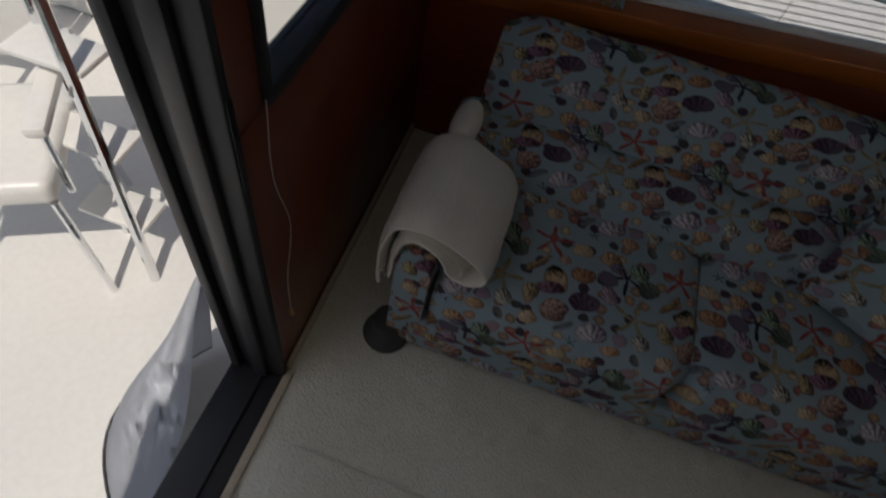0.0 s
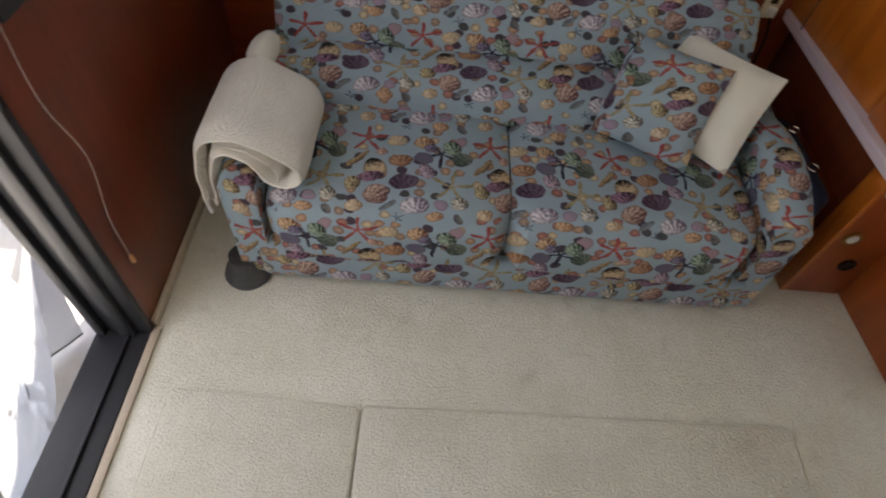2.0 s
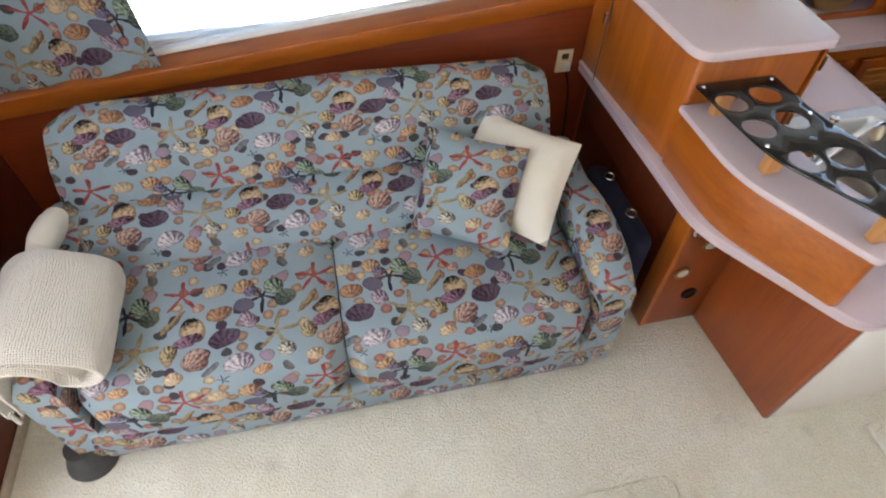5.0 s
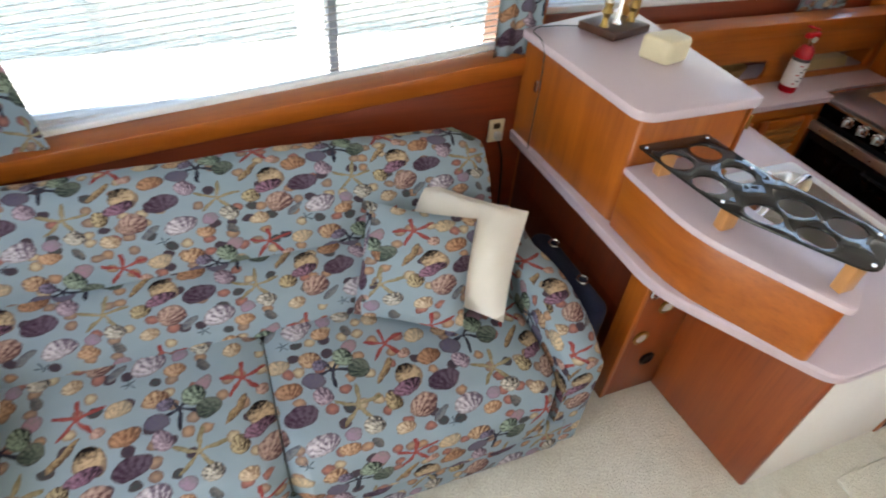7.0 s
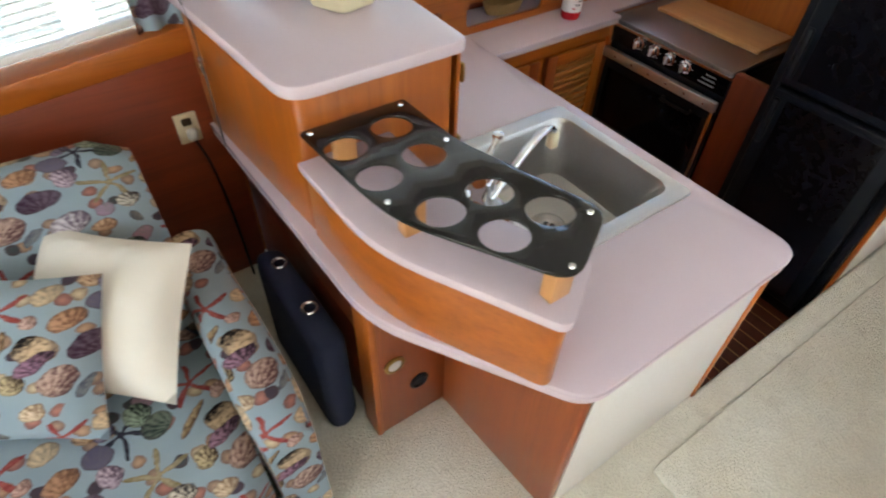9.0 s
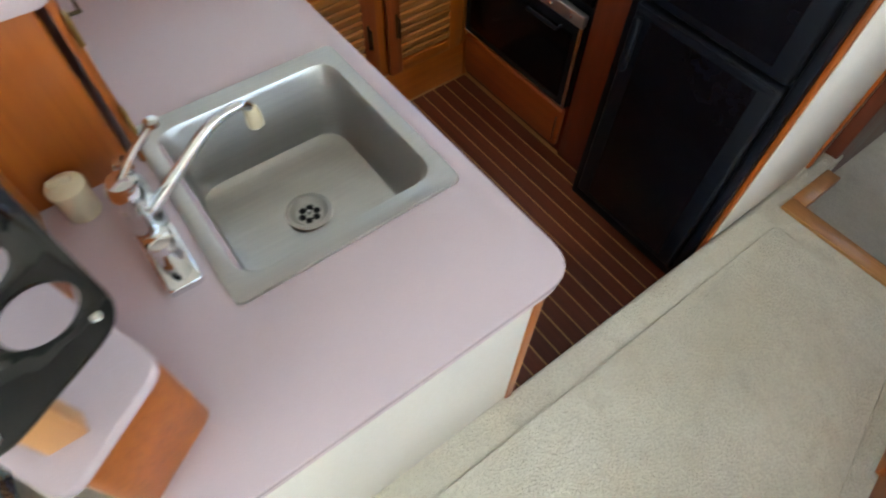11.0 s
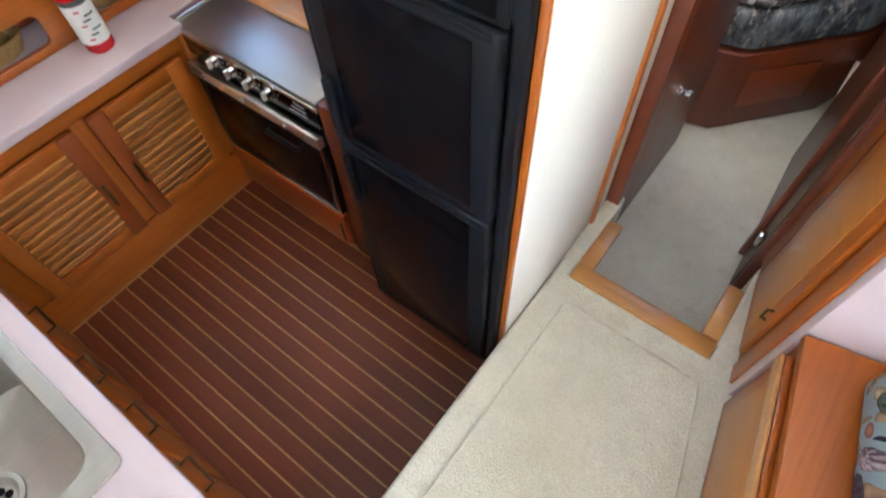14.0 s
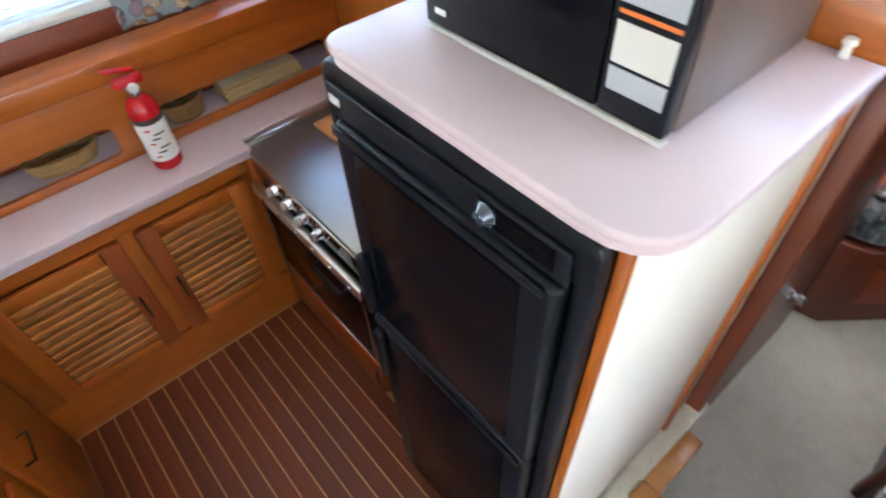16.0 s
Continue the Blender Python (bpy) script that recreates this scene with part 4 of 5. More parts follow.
for i, (x, z, mat_) in enumerate(((2.128, 0.305, BRASS), (2.200, 0.172, BLACK), (2.175, 0.435, BRASS), (2.115, 0.515, CHROME))):
    v = part("vent", turned([(0.024, 0), (0.028, 0.002), (0.029, 0.006), (0.021, 0.009), (0.019, 0.004), (0.001, 0.003)], (x, 0.5285, z), 24, Matrix.Rotation(radians(90), 4, "X")), mat_ if i != 1 else BLACK, pen, "round cabin vent")
    if i == 0 or i == 2:
        part("vent_grille", turned([(0.018, 0), (0.018, 0.003), (0.001, 0.004)], (x, 0.524, z), 20, Matrix.Rotation(radians(90), 4, "X")), PLUG, v)
for k, y in enumerate((0.42, 0.62, 0.82, 1.04)):
    d = part("cupboard_door", box(2.9245, 2.939, y - 0.085, y + 0.085, -0.20, 0.36, 0.006), OAK, pen)
    part("pull", tube([(2.939, y + 0.045, 0.26), (2.963, y + 0.045, 0.262), (2.963, y - 0.045, 0.262), (2.939, y - 0.045, 0.26)], 0.004, 8), BRONZE, d)

counter = thing("countertop", (2.5, 0.7, 0.555), "pale pink laminate countertop with a rounded corner", "countertop")
outline = [(2.025, 1.335), (2.050, 0.49), (2.292, 0.098), (2.975, 0.098), (2.975, 1.43), (2.4, 1.43)]
hole = rounded([(2.508, 0.39), (2.92, 0.39), (2.92, 0.84), (2.508, 0.84)], 0.03, 4)
part("worktop", slab(rounded(outline, [0, 0.09, 0.05, 0.07, 0, 0], 6), 0.575, 0.591, 0, 0.002, holes=[hole]), PINK, counter)
inset = [(2.0275, 1.335), (2.0525, 0.491), (2.2935, 0.1005), (2.9725, 0.1005), (2.9725, 1.43), (2.4, 1.43)]
part("edge_band", slab(rounded(inset, [0, 0.09, 0.05, 0.07, 0, 0], 6), 0.553, 0.575, 0, 0.003, holes=[hole]), PINK_EDGE, counter, "darker pink edge of the laminate")

# Raised ledge with its oak front.
tier = thing("raised_ledge", (2.2, 0.45, 0.591), "raised oak ledge with a pink laminate top", "ledge")
T_OUT = [(2.072, 0.755), (2.078, 0.475), (2.240, 0.160)]
T_IN = [(2.366, 0.240), (2.26, 0.46), (2.27, 0.755)]
part("front_band", slab(T_OUT + T_IN, 0.591, 0.778, [0, 0.10, 0.025, 0.02, 0.08, 0], 0.003), OAK_Y, tier)
part("ledge_top", slab([(2.058, 0.755), (2.064, 0.463), (2.230, 0.140), (2.369, 0.230), (2.275, 0.46), (2.275, 0.755)], 0.779, 0.80, [0, 0.10, 0.03, 0.03, 0.08, 0], 0.004), PINK, tier)

# Tall cabinet at the wall.
tall = thing("upper_cabinet", (2.25, 1.05, 0.591), "honey oak counter cabinet with a pink laminate top and brass hinges", "cabinet")
part("cabinet_body", slab([(2.035, 1.335), (2.078, 0.762), (2.445, 0.762), (2.46, 1.40)], 0.591, 0.934, [0, 0.02, 0.01, 0], 0.003), OAK, tall)
part("top", slab([(2.012, 1.335), (2.055, 0.742), (2.472, 0.742), (2.50, 1.46)], 0.935, 0.964, [0, 0.06, 0.03, 0], 0.005), PINK, tall, "glossy pink laminate top")
d = part("door", box(2.462, 2.478, 0.80, 1.30, 0.60, 0.925, 0.005), OAK, tall)
part("door_frame", box(2.4605, 2.470, 0.766, 0.80, 0.595, 0.93, 0.003), OAK, tall)
for z in (0.66, 0.85):
    part("hinge", box(2.474, 2.482, 0.765, 0.80, z, z + 0.045, 0.002), BRASS, tall)
part("pull", tube([(2.478, 0.95, 0.80), (2.505, 0.95, 0.80), (2.505, 1.03, 0.80), (2.478, 1.03, 0.80)], 0.004, 8), BRONZE, tall)
part("latch", box(2.018, 2.030, 1.205, 1.222, 0.80, 0.84, 0.003), CHROME, tall)

cand = thing("candelabrum", (2.30, 1.22, 0.964), "dark wood candle stand with brass cups and ivory candles", "candle holder")
part("plinth", slab([(2.19, 1.30), (2.245, 1.17), (2.42, 1.22), (2.36, 1.35)], 0.9645, 0.992, 0, 0.006), WALNUT, cand)
for x, y in ((2.245, 1.235), (2.365, 1.26)):
    cup = part("cup", turned([(0.016, 0), (0.012, 0.008), (0.009, 0.03), (0.018, 0.045), (0.013, 0.06), (0.017, 0.075)], (x, y, 0.992), 20), BRASS, cand)
    part("candle", turned([(0.011, 0.07), (0.011, 0.28), (0.004, 0.285)], (x, y, 0.992), 16), WAX, cup)
part("stem", turned([(0.016, 0), (0.008, 0.02), (0.007, 0.30)], (2.305, 1.25, 0.992), 14), CHROME, cand)
lampcord = thing("lamp_cord", (2.1, 1.3, 0.965), "thin dark cord trailing over the counter cabinet", "cord")
part("cable", tube(bend((2.20, 1.31, 0.968), (2.12, 1.325, 0.968), (2.03, 1.30, 0.968), (2.022, 1.20, 0.93), (2.02, 1.19, 0.60)), 0.0022, 6), INK, lampcord)
jar = thing("jar", (2.47, 1.36, 0.964), "small amber glass jar behind the candles", "jar")
part("jar_body", turned([(0.03, 0), (0.034, 0.01), (0.034, 0.06), (0.025, 0.075)], (2.44, 1.37, 0.9645), 20), material("amber_glass", (0.45, 0.22, 0.05), 0.12), jar)

napkin = thing("napkin_box", (2.32, 1.03, 0.964), "cream plastic tissue box with softly rounded top", "box")
bm = slab([(2.255, 1.065), (2.30, 0.975), (2.40, 1.0), (2.385, 1.085)], 0.9645, 1.035, 0.02, 0.010, seg=3)
part("box_body", bm, IVORY, napkin)

# Acrylic panel with round holes, on two wooden feet.
panel = thing("gauge_panel", (2.25, 0.45, 0.77), "glossy black acrylic panel with eight round holes, laid on wooden blocks", "panel")
PZ = 0.868
TILT = Matrix.Translation((0, 0.74, PZ)) @ Matrix.Rotation(radians(-3.0), 4, "X") @ Matrix.Translation((0, -0.74, -PZ))
b_out = [(2.068, 0.744), (2.306, 0.744), (2.302, 0.555), (2.376, 0.238), (2.222, 0.148), (2.084, 0.415), (2.074, 0.55)]
b_holes = [(2.119, 0.645), (2.228, 0.662), (2.123, 0.530), (2.226, 0.545), (2.157, 0.392), (2.254, 0.388), (2.204, 0.288), (2.302, 0.292)]
part("sheet", moved(slab(rounded(b_out, [0.012, 0.012, 0.05, 0.04, 0.05, 0.06, 0.06], 5), PZ, PZ + 0.006, 0, 0.001, holes=[ring(x, y, 0.041, 28) for x, y in b_holes]), TILT), ACRYLIC, panel)
for x, y in ((2.086, 0.728), (2.288, 0.726), (2.350, 0.250), (2.238, 0.178), (2.098, 0.46), (2.286, 0.56)):
    part("screw", moved(turned([(0.006, 0), (0.005, 0.0025), (0.001, 0.003)], (x, y, PZ + 0.006), 12), TILT), CHROME, panel)
for x, y in ((2.145, 0.462), (2.255, 0.210), (2.14, 0.70)):
    part("block", box(x - 0.022, x + 0.022, y - 0.014, y + 0.014, 0.8005, PZ - 0.001 + (0.74 - y) * math.tan(radians(3.0)), 0.003), BIRCH, panel)

# ---- sink and tap ----
sink = thing("sink", (2.69, 0.62, 0.59), "stainless steel drop-in sink with a basket strainer", "sink")


def sink_bowl():
    bm = bmesh.new()
    rings = []
    cx, cy = 2.700, 0.620
    for hx, hy, r, z in ((0.232, 0.247, 0.02, 0.5915), (0.231, 0.246, 0.02, 0.597), (0.214, 0.230, 0.04, 0.598), (0.202, 0.205, 0.05, 0.594),
                         (0.196, 0.198, 0.055, 0.580), (0.187, 0.188, 0.06, 0.445), (0.179, 0.180, 0.065, 0.42), (0.157, 0.160, 0.07, 0.409), (0.05, 0.05, 0.05, 0.403)):
        loop = rounded([(cx - hx, cy - hy), (cx + hx, cy - hy), (cx + hx, cy + hy), (cx - hx, cy + hy)], r, 6)
        rings.append([bm.verts.new((p[0], p[1], z)) for p in loop])
    for a, b in zip(rings, rings[1:]):
        for i in range(len(a)):
            bm.faces.new((a[i], a[(i + 1) % len(a)], b[(i + 1) % len(a)], b[i]))
    bmesh.ops.solidify(bm, geom=bm.faces[:], thickness=0.0015)
    return bm


part("bowl", sink_bowl(), STEEL, sink)
dr = part("strainer", turned([(0.001, -0.013), (0.052, -0.013), (0.052, 0.004), (0.043, 0.006), (0.038, -0.002), (0.030, -0.008), (0.001, -0.008)], (2.702, 0.622, 0.404), 28), SINK_STEEL, sink)
for k in range(6):
    a = k * math.pi / 3
    part("strainer_hole", turned([(0.0085, 0), (0.0085, 0.0012), (0.001, 0.0012)], (2.702 + 0.018 * math.cos(a), 0.622 + 0.018 * math.sin(a), 0.3963), 10), BLACK, dr)
part("strainer_peg", turned([(0.005, 0), (0.004, 0.012), (0.001, 0.013)], (2.702, 0.622, 0.396), 12), CHROME, dr)

tap = thing("faucet", (2.425, 0.57, 0.591), "chrome single-spout faucet with a cream spray tip", "faucet")
part("base_plate", slab([(2.388, 0.45), (2.450, 0.45), (2.450, 0.70), (2.388, 0.70)], 0.5915, 0.612, 0.012, 0.006, seg=3), CHROME, tap)
part("valve_body", turned([(0.030, 0), (0.029, 0.03), (0.023, 0.042), (0.024, 0.06), (0.030, 0.075), (0.031, 0.10), (0.024, 0.118), (0.004, 0.122)], (2.420, 0.600, 0.612), 24), CHROME, tap)
part("handle_knob", turned([(0.020, 0), (0.022, 0.014), (0.018, 0.034), (0.023, 0.05), (0.020, 0.062), (0.003, 0.066)], (2.420, 0.505, 0.612), 20), CHROME, tap)
part("lever", tube(bend((2.42, 0.60, 0.728), (2.455, 0.625, 0.745), (2.50, 0.655, 0.755)), 0.007, 10), CHROME, tap)
part("lever_cap", turned([(0.010, 0), (0.014, 0.006), (0.012, 0.014), (0.003, 0.016)], (2.505, 0.658, 0.750), 16), CHROME, tap)
part("spout", tube(bend((2.43, 0.58, 0.66), (2.50, 0.595, 0.70), (2.58, 0.612, 0.745), (2.635, 0.622, 0.750), (2.655, 0.627, 0.735)), [0.011] * 8 + [0.010] * 8 + [0.009] * 17, 12), CHROME, tap)
part("spray_tip", turned([(0.007, 0.015), (0.012, 0.008), (0.0155, -0.012), (0.015, -0.028), (0.006, -0.036)], (2.657, 0.627, 0.722), 20), IVORY, tap, "cream plastic spray tip")
part("sprayer", turned([(0.016, 0), (0.014, 0.02), (0.010, 0.05), (0.015, 0.07), (0.012, 0.082), (0.003, 0.084)], (2.43, 0.685, 0.612), 18), CHROME, tap)

soap = thing("soap_pot", (2.36, 0.70, 0.591), "cream plastic pump pot standing by the sink", "soap pot")
part("pot", turned([(0.026, 0), (0.029, 0.004), (0.031, 0.06), (0.033, 0.064), (0.033, 0.074), (0.024, 0.080), (0.004, 0.082)], (2.335, 0.715, 0.5912), 24), IVORY, soap)
part("spout", box(2.312, 2.352, 0.709, 0.721, 0.671, 0.686, 0.005), IVORY, soap)

# ---- galley ----
lc = thing("louver_cabinet", (3.35, 1.36, SOLE), "honey oak galley cabinet with two louvred doors", "cabinet")
FY = 1.395
part("carcass", box(2.905, 3.775, FY + 0.014, 1.60, SOLE + 0.001, 0.466, 0.002), OAK, lc)
part("face_frame", box(2.905, 3.775, FY, FY + 0.0135, 0.405, 0.466, 0.003), OAK_X, lc)
part("toe_board", box(2.905, 3.775, FY, FY + 0.0135, SOLE + 0.001, -0.075, 0.003), OAK_X, lc)
for x0, x1, hx in ((2.985, 3.355, 3.318), (3.400, 3.740, 3.437)):
    d = part("door", box(x0, x0 + 0.055, FY - 0.018, FY - 0.001, -0.07, 0.40, 0.004), OAK if x0 < 3.2 else REDOAK, lc)
    part("stile", box(x1 - 0.055, x1, FY - 0.018, FY - 0.001, -0.07, 0.40, 0.004), REDOAK if x0 < 3.2 else OAK, d)
    part("top_rail", box(x0 + 0.0555, x1 - 0.0555, FY - 0.018, FY - 0.001, 0.35, 0.40, 0.004), OAK_X, d)
    part("bottom_rail", box(x0 + 0.0555, x1 - 0.0555, FY - 0.018, FY - 0.001, -0.07, -0.02, 0.004), OAK_X, d)
    n = 11
    for k in range(n):
        z = -0.017 + (0.364 / n) * (k + 0.5)
        sl = moved(box(x0 + 0.056, x1 - 0.056, -0.005, 0.005, -0.019, 0.019, 0.003), Matrix.Translation((0, FY - 0.010, z)) @ Matrix.Rotation(radians(24), 4, "X"))
        part("louver", sl, SLAT, d)
    part("pull", tube([(hx, FY - 0.018, 0.10), (hx, FY - 0.038, 0.105), (hx, FY - 0.038, 0.175), (hx, FY - 0.018, 0.18)], 0.0045, 8), BRONZE, d)
    part("pull_plate", box(hx - 0.005, hx + 0.005, FY - 0.021, FY - 0.018, 0.09, 0.19, 0.001), BRONZE, d)
setting("trim_galley_filler", box(3.776, 3.80, 1.392, 1.43, SOLE, 0.466, 0.004), OAK, "oak filler strip between cabinet and stove")

gc = thing("galley_counter", (3.4, 1.5, 0.467), "narrow pink laminate counter along the hull", "countertop")
part("worktop", slab([(2.985, 1.368), (3.79, 1.368), (3.79, 1.43), (4.26, 1.43), (4.26, 1.735), (2.905, 1.735), (2.905, 1.44), (2.985, 1.44)], 0.484, 0.500, 0, 0.003), PINK, gc)
part("edge_band", slab([(2.985, 1.371), (3.79, 1.371), (3.79, 1.43), (4.26, 1.43), (4.26, 1.735), (2.905, 1.735), (2.905, 1.44), (2.985, 1.44)], 0.467, 0.484, 0, 0.002), PINK_EDGE, gc)

# Shelf front with three long slots.
sf = thing("galley_shelf", (3.4, 1.57, 0.478), "oak shelf front with rounded slots above the counter", "shelf")
slots = [(2.50, 2.98), (3.10, 3.50), (3.63, 4.20)]


def slot(x0, x1, z0, z1):
    return rounded([(x0, z0), (x1, z0), (x1, z1), (x0, z1)], 0.028, 5)


front = slab([(2.48, 0.501), (4.262, 0.501), (4.262, 0.735), (2.48, 0.735)], 0, 0.018, 0, 0.002, holes=[slot(a, b, 0.528, 0.622) for a, b in slots])
for v in front.verts:
    v.co = (v.co.x, 1.560 + v.co.z, v.co.y)
part("front", front, OAK_X, sf)
part("rail", box(2.48, 4.262, 1.548, 1.66, 0.736, 0.80, 0.008), OAK_X, sf)
part("shelf_board", box(2.48, 4.262, 1.579, 1.735, 0.501, 0.514, 0.002), PINK, sf)
part("shelf_back", box(2.48, 4.262, 1.725, 1.738, 0.515, 0.735, 0.001), MAHOGANY, sf)
for a, b in slots:
    part("slot_trim", box(a + 0.02, b - 0.02, 1.577, 1.60, 0.618, 0.630, 0.002), STRIPE_GREY, sf)


def basket(at, rx, ry, h, label):
    b = thing("basket", at, label, "basket", "baskets on the shelf")
    for k in range(6):
        z, f = at[2] + h * (k + 0.5) / 6, 0.82 + 0.18 * (k / 5)
        part("coil", tube([(at[0] + rx * f * math.cos(a), at[1] + ry * f * math.sin(a), z) for a in np.linspace(0, 2 * math.pi, 25)[:-1]], h / 10.5, 7, True), WICKER, b)
    part("bottom", moved(slab(ring(0, 0, rx * 0.83, 24, ry * 0.83), 0, 0.006), Matrix.Translation(at)), WICKER, b)
    return b


basket((3.72, 1.645, 0.5145), 0.065, 0.05, 0.062, "small round woven wicker basket on the shelf")
basket((3.36, 1.65, 0.5145), 0.10, 0.05, 0.05, "oval woven wicker basket behind the shelf slot")
mats = thing("place_mats", (3.98, 1.66, 0.514), "stack of woven straw place mats on the shelf", "place mats")
for k in range(5):
    part("mat", box(3.84 + 0.006 * (k % 2), 4.12 - 0.004 * k, 1.60, 1.71, 0.5145 + 0.011 * k, 0.524 + 0.011 * k, 0.003), material("straw", (0.55, 0.41, 0.2), 0.8) if k == 0 else bpy.data.materials["straw"], mats)

fx = thing("fire_extinguisher", (3.585, 1.475, 0.50), "small red fire extinguisher with a white label on the counter", "fire extinguisher")
E0 = (3.585, 1.475, 0.5005)
part("cylinder", turned([(0.030, 0), (0.034, 0.006), (0.034, 0.150), (0.031, 0.168), (0.021, 0.182), (0.014, 0.188)], E0, 28), RED, fx)
lab = part("label_sheet", turned([(0.0345, 0.028), (0.0347, 0.03), (0.0347, 0.128), (0.0345, 0.13)], E0, 28), PAPER, fx, "white printed label")
part("label_band", turned([(0.0349, 0.128), (0.0352, 0.129), (0.0352, 0.140), (0.0349, 0.141)], E0, 28), INK, fx)
for k in range(7):
    z = 0.04 + 0.012 * k
    a0 = -2.3 + 0.25 * (k % 3)
    bm = bmesh.new()
    vs = [[bm.verts.new((E0[0] + 0.0352 * math.cos(a0 + i * 0.09), E0[1] + 0.0352 * math.sin(a0 + i * 0.09), E0[2] + z + dz)) for i in range(5 + k % 3 * 2)] for dz in (0, 0.0045)]
    for i in range(len(vs[0]) - 1):
        bm.faces.new((vs[0][i], vs[0][i + 1], vs[1][i + 1], vs[1][i]))
    part("print_bar", bm, INK if k % 3 else RED, lab)
part("neck", turned([(0.012, 0.185), (0.012, 0.205), (0.016, 0.206), (0.016, 0.218)], E0, 16), CHROME, fx)
part("head", box(E0[0] - 0.035, E0[0] + 0.03, E0[1] - 0.011, E0[1] + 0.011, E0[2] + 0.215, E0[2] + 0.236, 0.006), RED, fx)
part("lever", moved(box(-0.045, 0.02, -0.008, 0.008, -0.004, 0.004, 0.003), Matrix.Translation((E0[0], E0[1], E0[2] + 0.25)) @ Matrix.Rotation(0.25, 4, "Y")), RED, fx)
part("gauge", turned([(0.011, 0), (0.011, 0.008), (0.002, 0.010)], (E0[0], E0[1] - 0.010, E0[2] + 0.212), 16, Matrix.Rotation(radians(90), 4, "X")), PAPER, fx)
fx.scale = (1.18, 1.18, 1.18)

# ---- stove ----
SX, SY0, SY1 = 3.79, 0.80, 1.41
st = thing("stove", (4.0, 1.08, SOLE), "built-in cooker with a steel lid and black glass oven door", "stove")
part("body", box(SX + 0.012, 4.26, SY0, SY1, -0.019, 0.455, 0.004), BLACK, st)
part("lid", box(SX - 0.008, 4.255, SY0 + 0.002, SY1 - 0.006, 0.470, 0.488, 0.006), LID_STEEL, st, "brushed steel lid")
part("lid_lip", box(SX - 0.010, SX + 0.02, SY0 + 0.001, SY1 - 0.005, 0.456, 0.470, 0.004), CHROME, st)
part("side_rail", box(SX - 0.006, 4.25, SY1 - 0.006, SY1 + 0.004, 0.456, 0.496, 0.003), CHROME, st)
cp = part("control_panel", box(SX - 0.004, SX + 0.011, SY0 + 0.01, SY1 - 0.012, 0.384, 0.455, 0.003), BLACK_PANEL, st)
for k in range(4):
    y = 1.240 - 0.080 * k
    rot = Matrix.Rotation(radians(-90), 4, "Y")
    kb = part("knob", turned([(0.024, 0), (0.025, 0.003), (0.019, 0.006), (0.016, 0.020), (0.011, 0.023), (0.002, 0.024)], (SX - 0.0042, y, 0.428), 24, rot), CHROME, cp)
    part("pointer", box(SX - 0.040, SX - 0.022, y - 0.003, y + 0.003, 0.412, 0.444, 0.002), STEEL, kb)
    for q in range(7):
        a = math.pi * (0.1 + 0.3 * q)
        part("dial_mark", box(SX - 0.0052, SX - 0.0041, y + 0.030 * math.cos(a) - 0.0015, y + 0.030 * math.cos(a) + 0.0015, 0.428 + 0.025 * math.sin(a) - 0.002, 0.428 + 0.025 * math.sin(a) + 0.002, 0), PAPER, cp)
for k in range(3):
    part("print_bar", box(SX - 0.0052, SX - 0.0041, 0.86, 0.93 - 0.012 * k, 0.40 + 0.018 * k, 0.404 + 0.018 * k, 0), STRIPE_GREY, cp)
part("handle_rail", box(SX - 0.030, SX - 0.004, SY0 + 0.01, SY1 - 0.012, 0.318, 0.362, 0.006), STEEL_Y, st, "steel rail with rivets")
for k in range(6):
    part("rivet", turned([(0.006, 0), (0.005, 0.003), (0.001, 0.004)], (SX - 0.030, 0.86 + 0.093 * k, 0.34), 12, Matrix.Rotation(radians(-90), 4, "Y")), CHROME, st)
od = part("oven_door", box(SX - 0.016, SX + 0.010, SY0 + 0.012, SY1 - 0.014, -0.018, 0.316, 0.005), BLACK, st)
part("oven_glass", box(SX - 0.0195, SX - 0.0162, SY0 + 0.05, SY1 - 0.05, 0.015, 0.275, 0.002), BLACK_PANEL, od, "black oven glass")
part("door_frame", box(SX - 0.020, SX - 0.0162, SY0 + 0.012, SY1 - 0.014, -0.018, -0.008, 0.002), CHROME, od)
part("door_frame", box(SX - 0.020, SX - 0.0162, SY0 + 0.012, SY0 + 0.026, -0.0075, 0.316, 0.002), CHROME, od)
part("door_frame", box(SX - 0.020, SX - 0.0162, SY1 - 0.028, SY1 - 0.014, -0.0075, 0.316, 0.002), CHROME, od)
part("door_handle", tube([(SX - 0.018, 0.90, 0.28), (SX - 0.045, 0.90, 0.28), (SX - 0.045, 1.04, 0.28), (SX - 0.018, 1.04, 0.28)], 0.007, 8), BLACK, od)
board = thing("cutting_board", (4.1, 0.98, 0.488), "pale wooden cutting board on the stove lid", "cutting board")
part("board", box(3.99, 4.235, 0.84, 1.34, 0.4885, 0.506, 0.006), CUTTING, board)
dw = thing("drawer", (3.80, 1.07, SOLE), "oak drawer front below the oven", "drawer")
part("drawer_front", box(SX - 0.024, SX + 0.006, SY0 + 0.01, SY1 - 0.03, -0.205, -0.024, 0.012, 3), DRAWER_OAK, dw)
part("drawer_pull", box(SX - 0.032, SX - 0.0245, SY0 + 0.02, SY0 + 0.028, -0.175, -0.055, 0.002), CHROME, dw)
part("side_stile", box(SX - 0.004, SX + 0.03, 0.64, SY0 - 0.003, SOLE + 0.001, 0.49, 0.004), MAHOGANY_Z, dw)
